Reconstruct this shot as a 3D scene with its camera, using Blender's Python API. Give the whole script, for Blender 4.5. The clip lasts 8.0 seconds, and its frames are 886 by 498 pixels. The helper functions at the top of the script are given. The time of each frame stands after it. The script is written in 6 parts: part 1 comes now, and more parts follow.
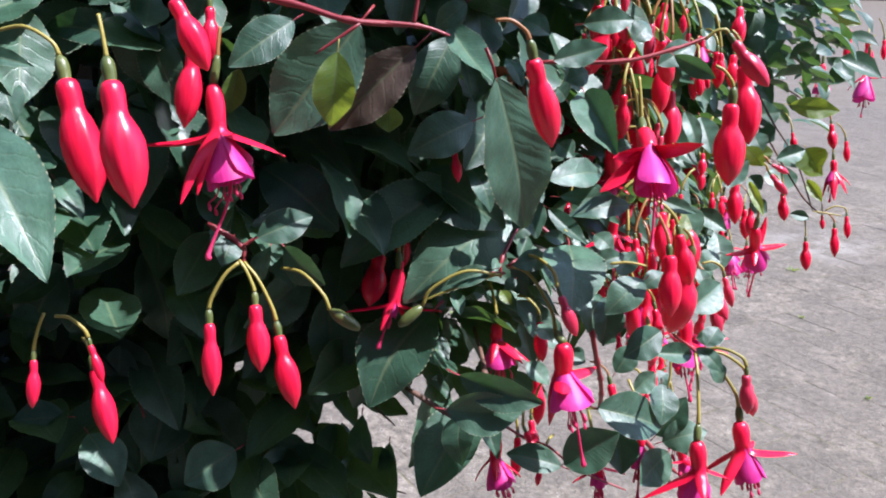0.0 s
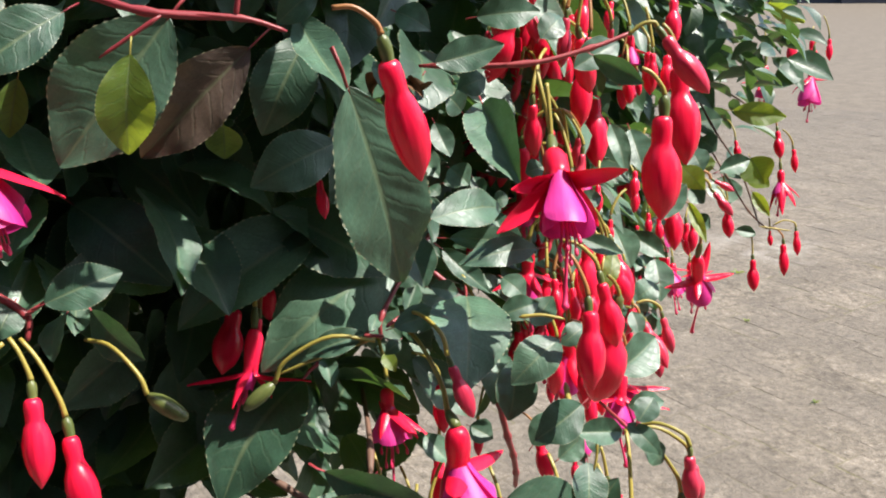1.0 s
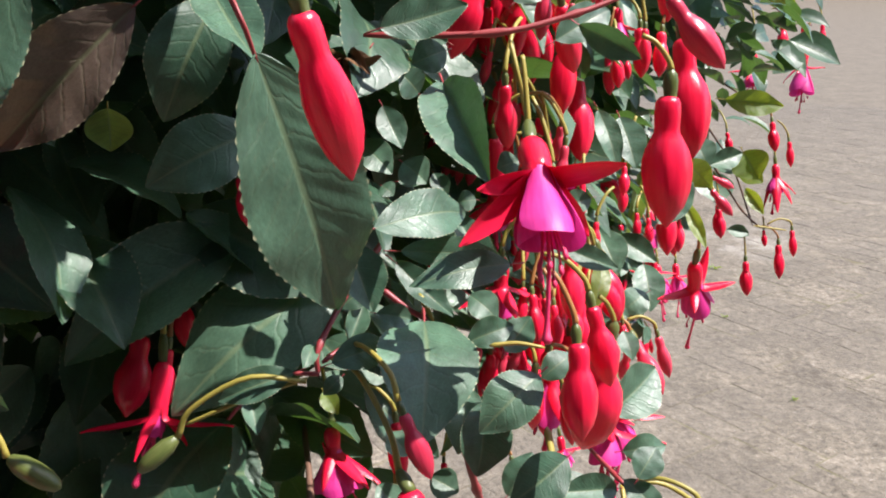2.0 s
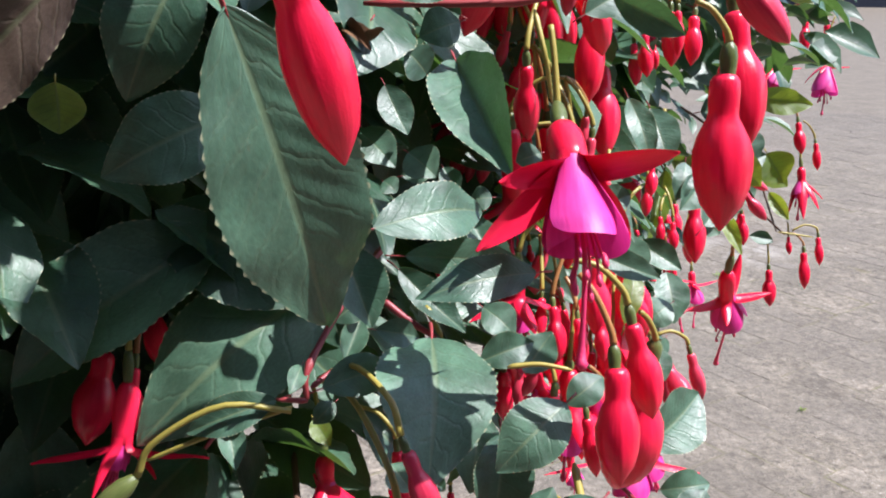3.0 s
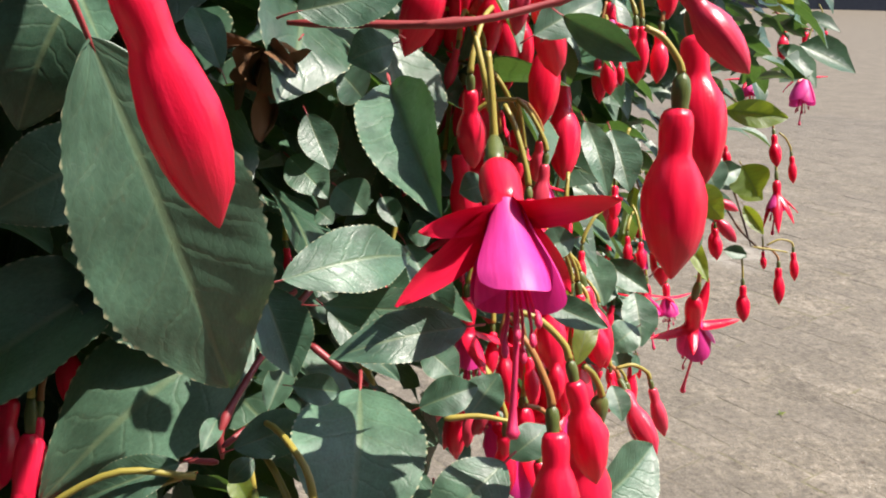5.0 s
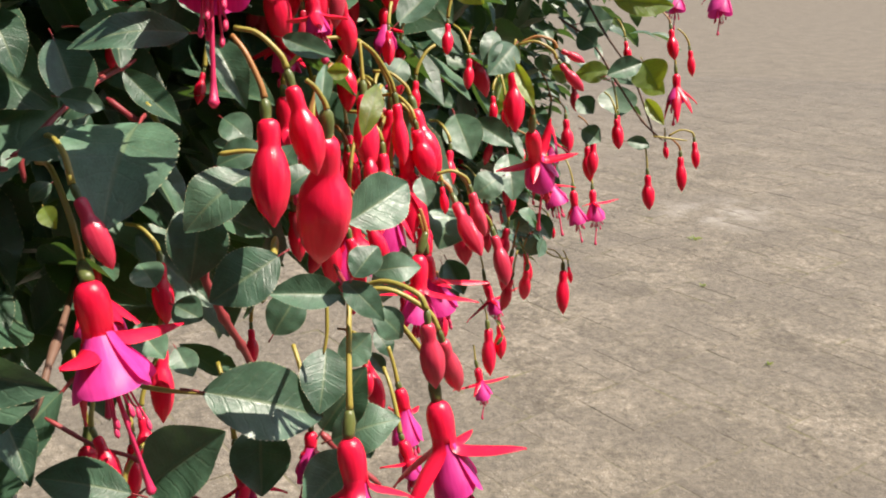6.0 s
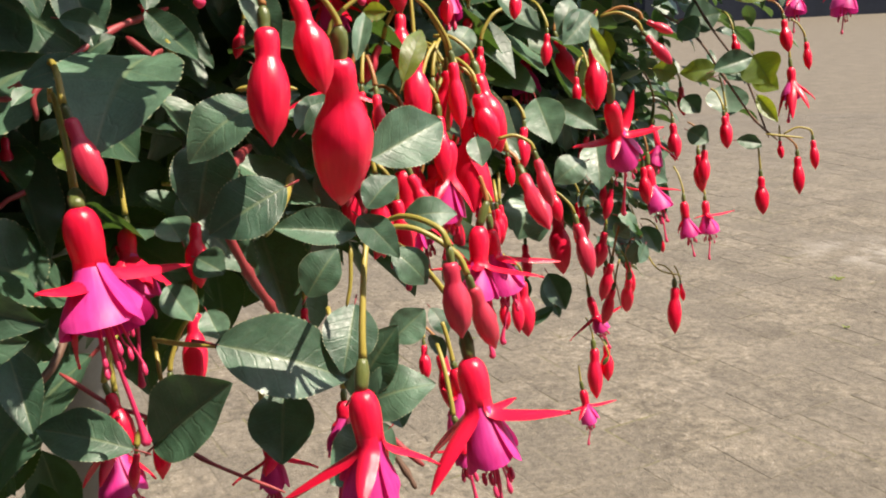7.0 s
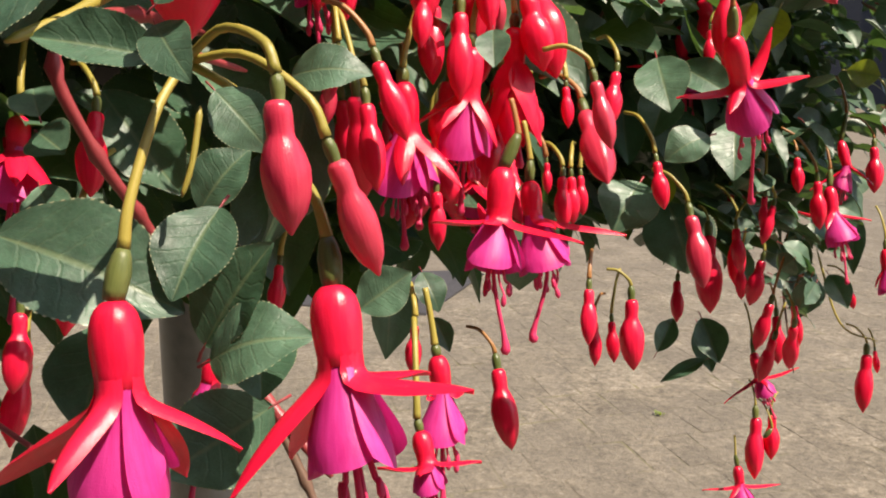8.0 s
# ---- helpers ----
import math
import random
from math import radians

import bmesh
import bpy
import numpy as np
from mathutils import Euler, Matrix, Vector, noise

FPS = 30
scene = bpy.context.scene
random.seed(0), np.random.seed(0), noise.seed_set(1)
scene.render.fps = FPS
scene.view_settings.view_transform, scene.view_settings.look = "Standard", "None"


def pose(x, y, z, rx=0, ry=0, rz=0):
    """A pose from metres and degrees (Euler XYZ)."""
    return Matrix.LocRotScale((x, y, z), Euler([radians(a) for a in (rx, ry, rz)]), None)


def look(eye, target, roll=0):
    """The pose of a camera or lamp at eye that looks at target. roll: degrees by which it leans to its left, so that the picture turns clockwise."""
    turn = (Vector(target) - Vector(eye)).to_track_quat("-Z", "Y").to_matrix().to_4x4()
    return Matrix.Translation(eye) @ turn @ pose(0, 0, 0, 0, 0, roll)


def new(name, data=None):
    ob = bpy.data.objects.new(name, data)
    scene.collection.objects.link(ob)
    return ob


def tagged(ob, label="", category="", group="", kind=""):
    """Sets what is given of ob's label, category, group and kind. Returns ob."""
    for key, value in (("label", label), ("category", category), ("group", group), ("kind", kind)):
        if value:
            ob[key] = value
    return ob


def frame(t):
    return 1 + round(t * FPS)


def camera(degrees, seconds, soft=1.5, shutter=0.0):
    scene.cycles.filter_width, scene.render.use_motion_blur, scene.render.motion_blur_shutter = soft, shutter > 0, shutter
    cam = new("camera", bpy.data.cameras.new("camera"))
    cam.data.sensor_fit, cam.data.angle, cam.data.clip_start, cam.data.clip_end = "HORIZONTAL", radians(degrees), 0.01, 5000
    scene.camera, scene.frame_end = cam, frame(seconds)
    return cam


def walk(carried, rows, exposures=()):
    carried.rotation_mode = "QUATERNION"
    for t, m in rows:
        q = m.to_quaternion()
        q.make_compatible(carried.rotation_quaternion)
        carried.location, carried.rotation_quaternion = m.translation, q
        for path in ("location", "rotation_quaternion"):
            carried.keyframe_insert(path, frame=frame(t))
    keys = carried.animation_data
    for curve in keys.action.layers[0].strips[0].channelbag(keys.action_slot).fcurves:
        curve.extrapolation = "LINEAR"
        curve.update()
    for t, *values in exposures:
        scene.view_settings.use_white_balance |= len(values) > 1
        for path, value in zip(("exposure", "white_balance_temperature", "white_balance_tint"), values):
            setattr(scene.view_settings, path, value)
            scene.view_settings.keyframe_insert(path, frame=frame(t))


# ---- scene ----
cam = camera(51.1, 8.0, soft=2.0)
PATH = [
    (0, (0.126, 0.083, 1.219), (0.043, 1.993, 0.631), 0.4),
    (0.5, (0.149, 0.13, 1.22), (0.142, 2.047, 0.65), -0.0),
    (1, (0.152, 0.17, 1.21), (0.178, 2.085, 0.634), 0.1),
    (1.5, (0.16, 0.204, 1.203), (0.227, 2.114, 0.613), 0.0),
    (3, (0.159, 0.267, 1.186), (0.231, 2.181, 0.611), 0.7),
    (3.5, (0.16, 0.278, 1.183), (0.221, 2.191, 0.602), 1.0),
    (4, (0.158, 0.286, 1.18), (0.218, 2.198, 0.595), 1.0),
    (4.2, (0.157, 0.289, 1.179), (0.214, 2.201, 0.596), 0.7),
    (5.3, (0.188, 0.284, 1.193), (0.324, 2.194, 0.614), 1.3),
    (5.5, (0.203, 0.261, 1.184), (0.353, 2.168, 0.599), 1.0),
    (6, (0.233, 0.229, 1.144), (0.316, 2.131, 0.531), -0.5),
    (6.5, (0.239, 0.229, 1.133), (0.17, 2.142, 0.555), -3.1),
    (7, (0.257, 0.247, 1.11), (0.062, 2.171, 0.603), -3.0),
    (7.5, (0.282, 0.309, 1.079), (-0.173, 2.204, 0.629), -2.3),
    (8, (0.299, 0.336, 1.057), (-0.342, 2.197, 0.7), -0.3),
]
EXPOSURES = [(0, 1.15, 5550, 20), (0.6, 1.14, 6400, 13), (1.5, 1.12, 6450, 14), (3, 1.15, 5850, 17), (4.2, 1.12, 5850, 17), (5.3, 1.02, 6900, 12), (6, 0.92, 7000, 13), (7, 0.93, 7300, 13), (8, 0.85, 7450, 14)]
walk(cam, [(t, look(eye, target, roll)) for t, eye, target, roll in PATH], EXPOSURES)

# ---- light ----
SUN_TO = Vector((0.52, -0.08, 0.85)).normalized()
world = bpy.data.worlds.new("sky_world")
scene.world = world
world.use_nodes = True
wt = world.node_tree
sky = wt.nodes.new("ShaderNodeTexSky")
sky.sky_type, sky.sun_disc = "NISHITA", False
sky.sun_elevation = math.asin(SUN_TO.z)
sky.sun_rotation = math.atan2(SUN_TO.x, SUN_TO.y)
wt.links.new(sky.outputs[0], wt.nodes["Background"].inputs[0])
wt.nodes["Background"].inputs[1].default_value = 0.140
sun = new("sun", bpy.data.lights.new("sun", "SUN"))
sun.data.energy, sun.data.angle, sun.data.color = 4.8, radians(0.55), (1.0, 0.95, 0.86)
sun.matrix_world = look(SUN_TO * 30, (0, 0, 0))


# ---- materials ----
class Mat:
    """A principled node material with small helpers to build textures."""

    def __init__(self, name, rough=0.5, spec=0.5, metal=0.0):
        self.m = bpy.data.materials.new(name)
        self.m.use_nodes = True
        self.t = self.m.node_tree
        self.b = self.t.nodes["Principled BSDF"]
        self.b.inputs["Roughness"].default_value = rough
        self.b.inputs["Specular IOR Level"].default_value = spec
        self.b.inputs["Metallic"].default_value = metal

    def node(self, kind, **values):
        n = self.t.nodes.new("ShaderNode" + kind)
        for key, value in values.items():
            n.inputs[key.replace("_", " ")].default_value = value
        return n

    def wire(self, a, b):
        self.t.links.new(a, b)

    def math(self, op, a, b=0.0, c=None):
        n = self.t.nodes.new("ShaderNodeMath")
        n.operation = op
        for i, v in enumerate((a, b, c)):
            if v is None:
                continue
            if isinstance(v, (int, float)):
                n.inputs[i].default_value = v
            else:
                self.wire(v, n.inputs[i])
        return n.outputs[0]

    def noise(self, scale, detail=4.0, coords=None, rough=0.55):
        n = self.node("TexNoise", Scale=scale, Detail=detail, Roughness=rough)
        if coords is not None:
            self.wire(coords, n.inputs["Vector"])
        return n.outputs["Fac"]

    def ramp(self, fac, stops):
        n = self.t.nodes.new("ShaderNodeValToRGB")
        e = n.color_ramp.elements
        while len(e) < len(stops):
            e.new(0.5)
        for el, (p, c) in zip(e, stops):
            el.position = p
            el.color = (*c, 1.0) if isinstance(c, tuple) else (c, c, c, 1.0)
        self.wire(fac, n.inputs[0])
        return n.outputs[0]

    def mix(self, fac, a, b, blend="MIX"):
        n = self.t.nodes.new("ShaderNodeMix")
        n.data_type, n.blend_type = "RGBA", blend
        for i, v in ((0, fac), (6, a), (7, b)):
            if isinstance(v, (int, float)):
                n.inputs[i].default_value = v
            elif isinstance(v, tuple):
                n.inputs[i].default_value = (*v, 1.0)
            else:
                self.wire(v, n.inputs[i])
        return n.outputs[2]

    def color(self, socket):
        self.wire(socket, self.b.inputs["Base Color"])

    def bump(self, height, strength=0.3, dist=0.001):
        n = self.node("Bump", Strength=strength, Distance=dist)
        self.wire(height, n.inputs["Height"])
        self.wire(n.outputs[0], self.b.inputs["Normal"])
        return n.outputs[0]

    def thin(self, amount, tint):
        """Lets light shine through a thin petal or leaf."""
        tr = self.t.nodes.new("ShaderNodeBsdfTranslucent")
        if isinstance(tint, tuple):
            tr.inputs[0].default_value = (*tint, 1.0)
        else:
            self.wire(tint, tr.inputs[0])
        mx = self.t.nodes.new("ShaderNodeMixShader")
        mx.inputs[0].default_value = amount
        self.wire(self.b.outputs[0], mx.inputs[1])
        self.wire(tr.outputs[0], mx.inputs[2])
        self.wire(mx.outputs[0], self.t.nodes["Material Output"].inputs[0])


def coords(mat, which="Object"):
    return mat.t.nodes.new("ShaderNodeTexCoord").outputs[which]


def leaf_material(name, dark, pale, through_tint, amount, rough=0.42, per="object"):
    """A leaf blade: paler midrib and side veins, blotches, blistered surface, pale teeth, light shining through."""
    a = Mat(name, rough, 0.58)
    uv = coords(a, "UV")
    sep = a.node("SeparateXYZ")
    a.wire(uv, sep.inputs[0])
    across = a.math("ABSOLUTE", a.math("SUBTRACT", sep.outputs[0], 0.5))
    rnd = a.node("ObjectInfo").outputs["Random"] if per == "object" else a.node("NewGeometry").outputs["Random Per Island"]
    shift = a.node("CombineXYZ")
    a.wire(a.math("MULTIPLY", rnd, 40.0), shift.inputs[2])
    place = a.node("VectorMath")
    place.operation = "ADD"
    a.wire(uv, place.inputs[0])
    a.wire(shift.outputs[0], place.inputs[1])
    where = place.outputs[0]
    wob = a.math("MULTIPLY", a.noise(4.0, 3.0, where), 0.13)
    side = a.math("SUBTRACT", a.math("ADD", sep.outputs[1], wob), a.math("MULTIPLY", across, 0.36))
    tri = a.math("ABSOLUTE", a.math("SUBTRACT", a.math("FRACT", a.math("MULTIPLY", side, 8.0)), 0.5))
    vein = a.ramp(tri, [(0.0, 1.0), (0.03, 0.6), (0.12, 0.0)])
    vein = a.math("MULTIPLY", vein, a.ramp(across, [(0.0, 1.0), (0.36, 0.8), (0.47, 0.0)]))
    rib = a.ramp(across, [(0.0, 1.0), (0.016, 0.9), (0.038, 0.0)])
    both = a.math("MAXIMUM", rib, vein)
    net = a.node("TexVoronoi", Scale=34.0)
    net.feature = "DISTANCE_TO_EDGE"
    stretch = a.node("Mapping", Scale=(0.62, 1.0, 1.0))
    a.wire(where, stretch.inputs["Vector"])
    a.wire(stretch.outputs[0], net.inputs["Vector"])
    mesh_lines = a.ramp(net.outputs["Distance"], [(0.0, 1.0), (0.10, 0.0)])
    base = a.mix(rnd, dark, pale)
    blot = a.ramp(a.noise(3.2, 5.0, where), [(0.32, 0.62), (0.68, 1.25)])
    base = a.mix(1.0, base, blot, "MULTIPLY")
    fine = a.ramp(a.noise(46.0, 3.0, where, 0.7), [(0.30, 0.78), (0.70, 1.22)])
    base = a.mix(1.0, base, fine, "MULTIPLY")
    lines = a.math("ADD", a.math("MULTIPLY", vein, 0.10), a.math("MULTIPLY", mesh_lines, 0.05))
    base = a.mix(a.math("ADD", lines, a.math("MULTIPLY", rib, 0.36)), base, (0.20, 0.25, 0.12))
    spots = a.ramp(a.noise(26.0, 2.0, where), [(0.70, 0.0), (0.76, 1.0)])
    base = a.mix(a.math("MULTIPLY", spots, 0.25), base, (0.16, 0.13, 0.06))
    edge = a.ramp(across, [(0.482, 0.0), (0.492, 1.0)])
    teeth = a.ramp(a.math("ABSOLUTE", a.math("SUBTRACT", a.math("FRACT", a.math("MULTIPLY", sep.outputs[1], 22.0)), 0.5)), [(0.12, 1.0), (0.24, 0.05)])
    base = a.mix(a.math("MULTIPLY", edge, a.math("MULTIPLY", teeth, 0.75)), base, (0.42, 0.40, 0.24))
    a.color(base)
    gloss = a.ramp(a.noise(14.0, 4.0, where), [(0.3, rough - 0.08), (0.7, rough + 0.12)])
    a.wire(gloss, a.b.inputs["Roughness"])
    relief = a.math("ADD", a.math("MULTIPLY", both, -1.0), a.math("MULTIPLY", mesh_lines, -0.12))
    relief = a.math("ADD", relief, a.math("MULTIPLY", a.noise(11.0, 3.0, where), 0.6))
    a.bump(relief, 0.20 if per == "object" else 0.2, 0.0006)
    a.thin(amount, a.mix(both, through_tint, tuple(0.6 * v for v in through_tint)))
    return a.m


LEAF = {
    "g": leaf_material("fuchsia_leaf", (0.031, 0.078, 0.047), (0.075, 0.150, 0.095), (0.15, 0.38, 0.08), 0.10, 0.44),
    # "y": colour of young leaves, also paints sunlight through some older ones
    "y": leaf_material("young_and_backlit_leaf", (0.085, 0.145, 0.022), (0.14, 0.21, 0.036), (0.50, 0.62, 0.04), 0.34),
    "p": leaf_material("ageing_leaf", (0.075, 0.052, 0.040), (0.11, 0.075, 0.058), (0.30, 0.16, 0.05), 0.10, 0.5),
}
LEAF["s"] = LEAF["g"]
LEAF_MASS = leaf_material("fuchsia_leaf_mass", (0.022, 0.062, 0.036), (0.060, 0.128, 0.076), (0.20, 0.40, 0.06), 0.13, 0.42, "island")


def flesh_material(name, low, high, rough, through_tint, amount, streak=38.0):
    """Waxy petals: fine lengthwise streaks, mottling and a soft sheen."""
    a = Mat(name, rough, 0.5)
    uv = coords(a, "UV")
    mp = a.node("Mapping", Scale=(streak, 3.0, 1.0))
    a.wire(uv, mp.inputs["Vector"])
    n1 = a.noise(1.0, 5.0, mp.outputs[0])
    n2 = a.noise(4.0, 4.0, uv)
    rnd = a.node("ObjectInfo").outputs["Random"]
    f = a.math("ADD", a.math("MULTIPLY", n1, 0.55), a.math("ADD", a.math("MULTIPLY", n2, 0.3), a.math("MULTIPLY", rnd, 0.25)))
    col = a.ramp(f, [(0.30, low), (0.75, high)])
    a.color(col)
    a.bump(a.math("ADD", n1, a.math("MULTIPLY", a.noise(60.0, 2.0, uv), 0.5)), 0.22, 0.0004)
    a.thin(amount, through_tint)
    return a.m


RED = flesh_material("red_sepal", (0.68, 0.006, 0.034), (0.95, 0.020, 0.078), 0.27, (0.98, 0.02, 0.08), 0.17)
PINKRED = flesh_material("pinkish_bud", (0.52, 0.020, 0.060), (0.70, 0.065, 0.110), 0.26, (0.9, 0.10, 0.08), 0.12)
PURPLE = flesh_material("magenta_petal", (0.53, 0.008, 0.17), (0.84, 0.062, 0.37), 0.48, (0.88, 0.04, 0.32), 0.24, 22.0)
FILAMENT = flesh_material("stamen_pink", (0.62, 0.02, 0.10), (0.80, 0.06, 0.18), 0.40, (0.9, 0.05, 0.15), 0.2)
OVARY = flesh_material("green_ovary", (0.050, 0.078, 0.018), (0.15, 0.17, 0.05), 0.32, (0.2, 0.3, 0.05), 0.05)
STALK = flesh_material("yellow_green_stalk", (0.22, 0.20, 0.035), (0.42, 0.33, 0.07), 0.40, (0.5, 0.45, 0.1), 0.06, 8.0)
BLUSH = flesh_material("reddish_stalk", (0.26, 0.10, 0.035), (0.42, 0.20, 0.06), 0.40, (0.5, 0.25, 0.1), 0.06, 8.0)
REDSTEM = flesh_material("red_young_stem", (0.20, 0.018, 0.028), (0.34, 0.055, 0.055), 0.42, (0.4, 0.05, 0.05), 0.03, 8.0)
WOOD = flesh_material("brown_old_stem", (0.075, 0.045, 0.030), (0.16, 0.085, 0.055), 0.65, (0.2, 0.1, 0.05), 0.0, 8.0)
STEMS = {"red": REDSTEM, "green": STALK, "wood": WOOD}


def plain_material(name, low, high, scale, rough, metal=0.0, bump=0.3, dist=0.001):
    a = Mat(name, rough, 0.4, metal)
    pos = coords(a)
    n1, n2 = a.noise(scale, 6.0, pos), a.noise(scale * 9, 3.0, pos)
    f = a.math("ADD", a.math("MULTIPLY", n1, 0.6), a.math("MULTIPLY", n2, 0.4))
    a.color(a.ramp(f, [(0.34, low), (0.66, high)]))
    a.wire(a.ramp(n2, [(0.3, max(0.05, rough - 0.12)), (0.7, min(1.0, rough + 0.12))]), a.b.inputs["Roughness"])
    a.bump(f, bump, dist)
    return a.m


STEEL = plain_material("weathered_steel", (0.20, 0.20, 0.195), (0.32, 0.32, 0.31), 9.0, 0.45, 0.6)
TUB = plain_material("dark_plastic", (0.018, 0.016, 0.015), (0.030, 0.026, 0.024), 14.0, 0.55)
FARWALL = plain_material("dark_far_wall", (0.012, 0.014, 0.022), (0.022, 0.025, 0.034), 0.6, 0.8)
# dark tone that paints a shadow onto the ground
SHADOW_TONE = plain_material("ground_shadow", (0.028, 0.026, 0.027), (0.050, 0.046, 0.047), 30.0, 0.85, 0.0, 0.7, 0.004)
# dark grey for the added wall that holds back sky light
BLOCKER_GREY = plain_material("blocker_grey", (0.085, 0.080, 0.075), (0.125, 0.118, 0.108), 3.0, 0.9, 0.0, 0.5, 0.004)
DEAD = plain_material("dried_flower", (0.085, 0.040, 0.020), (0.27, 0.13, 0.05), 160.0, 0.8, 0.0, 0.6)


def yard_share(a, where):
    """How much the pavers have blended into the dusty yard, farther from the plant, and the yard's colour."""
    dist = a.node("VectorMath")
    dist.operation = "LENGTH"
    a.wire(where, dist.inputs[0])
    far = a.ramp(a.math("DIVIDE", dist.outputs["Value"], 12.0), [(0.38, 0.0), (0.76, 1.0)])
    dust = a.ramp(a.noise(2.4, 7.0, where, 0.68), [(0.42, 0.0), (0.56, 0.72)])
    far = a.math("MAXIMUM", far, dust)
    yard = a.ramp(a.noise(5.0, 10.0, where, 0.72), [(0.28, (0.104, 0.089, 0.068)), (0.72, (0.172, 0.147, 0.114))])
    grains = a.ramp(a.noise(55.0, 7.0, where, 0.75), [(0.34, 0.66), (0.50, 1.0), (0.66, 1.40)])
    yard = a.mix(1.0, yard, grains, "MULTIPLY")
    return far, yard


def paver_material():
    """Worn concrete clinkers, sandy grey, each a little different, with grit and stains."""
    a = Mat("paver", 0.85, 0.25)
    pos = a.node("NewGeometry")
    where = pos.outputs["Position"]
    rnd = a.node("ObjectInfo").outputs["Random"]
    isl = pos.outputs["Random Per Island"]
    tone = a.math("FRACT", a.math("ADD", rnd, isl))
    base = a.ramp(tone, [(0.0, (0.152, 0.128, 0.095)), (0.5, (0.176, 0.149, 0.110)), (1.0, (0.200, 0.170, 0.128))])
    grit = a.ramp(a.noise(70.0, 7.0, where, 0.72), [(0.34, 0.52), (0.46, 0.96), (0.56, 1.04), (0.68, 1.40)])
    base = a.mix(1.0, base, grit, "MULTIPLY")
    patch = a.ramp(a.noise(30.0, 6.0, where, 0.66), [(0.32, 0.58), (0.50, 1.0), (0.68, 1.42)])
    base = a.mix(1.0, base, patch, "MULTIPLY")
    patch = a.ramp(a.noise(6.0, 6.0, where, 0.65), [(0.32, 0.74), (0.68, 1.24)])
    base = a.mix(1.0, base, patch, "MULTIPLY")
    chips = a.node("TexVoronoi", Scale=120.0)
    a.wire(where, chips.inputs["Vector"])
    flecks = a.math("MULTIPLY", a.ramp(chips.outputs["Distance"], [(0.10, 1.0), (0.22, 0.0)]), a.ramp(a.noise(30.0, 2.0, where), [(0.46, 0.0), (0.56, 0.9)]))
    base = a.mix(flecks, base, (0.50, 0.46, 0.39))
    holes = a.node("TexVoronoi", Scale=11.0)
    a.wire(where, holes.inputs["Vector"])
    pits = a.math("MULTIPLY", a.ramp(holes.outputs["Distance"], [(0.05, 1.0), (0.12, 0.0)]), a.ramp(a.noise(2.6, 3.0, where), [(0.50, 0.0), (0.58, 0.85)]))
    base = a.mix(pits, base, (0.052, 0.042, 0.032))
    # paler patch round one point, broken up by noise
    patch_dist = a.node("VectorMath")
    patch_dist.operation = "DISTANCE"
    a.wire(where, patch_dist.inputs[0])
    patch_dist.inputs[1].default_value = (1.66, 4.22, 0.0)
    sandy_tone = a.math("MULTIPLY", a.ramp(patch_dist.outputs["Value"], [(0.05, 1.0), (0.34, 0.0)]), a.ramp(a.noise(7.0, 5.0, where), [(0.42, 0.0), (0.62, 0.75)]))
    far, yard = yard_share(a, where)
    base = a.mix(far, base, yard)
    base = a.mix(sandy_tone, base, (0.34, 0.31, 0.26))
    a.color(base)
    h = a.math("ADD", a.noise(45.0, 6.0, where), a.math("MULTIPLY", a.noise(260.0, 3.0, where), 0.5))
    a.bump(h, 0.9, 0.010)
    return a.m


def joint_material():
    """Sand and moss between the pavers; farther off the whole yard's grey."""
    a = Mat("joint_sand", 0.95, 0.15)
    where = a.node("NewGeometry").outputs["Position"]
    n = a.noise(2.2, 6.0, where)
    sandy_tone = a.ramp(a.noise(120.0, 4.0, where), [(0.3, (0.098, 0.080, 0.056)), (0.7, (0.17, 0.142, 0.105))])
    filled = a.ramp(a.noise(60.0, 5.0, where), [(0.3, (0.150, 0.127, 0.098)), (0.7, (0.222, 0.190, 0.150))])
    sandy_tone = a.mix(a.ramp(a.noise(13.0, 6.0, where), [(0.41, 0.0), (0.51, 1.0)]), sandy_tone, filled)
    moss = a.mix(a.ramp(n, [(0.44, 0.0), (0.58, 0.75)]), sandy_tone, (0.135, 0.128, 0.050))
    far, yard = yard_share(a, where)
    a.color(a.mix(far, moss, yard))
    a.bump(a.noise(60.0, 6.0, where), 0.7, 0.006)
    return a.m


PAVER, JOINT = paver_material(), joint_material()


# ---- building helpers ----
def mesh_of(name, verts, faces, mats, uvs=None, slots=None, smooth=True):
    me = bpy.data.meshes.new(name)
    me.from_pydata([tuple(v) for v in verts], [], faces)
    for m in mats:
        me.materials.append(m)
    if uvs is not None:
        layer = me.uv_layers.new(name="UVMap")
        idx = np.empty(len(me.loops), dtype=np.int32)
        me.loops.foreach_get("vertex_index", idx)
        layer.data.foreach_set("uv", np.asarray(uvs, dtype=np.float32)[idx].ravel())
    if slots is not None:
        me.polygons.foreach_set("material_index", np.asarray(slots, dtype=np.int32))
    me.polygons.foreach_set("use_smooth", np.full(len(me.polygons), smooth))
    me.update()
    return me


WORLD = {}


def attach(name, mesh, parent, m=None, label=""):
    """A mesh as a part of a thing or of a part, placed by its pose in the world."""
    ob = new(name, mesh)
    m = m or Matrix.Identity(4)
    ob.parent = parent
    ob.matrix_parent_inverse = WORLD[parent].inverted()
    ob.matrix_basis = m
    WORLD[ob] = m
    return tagged(ob, label)


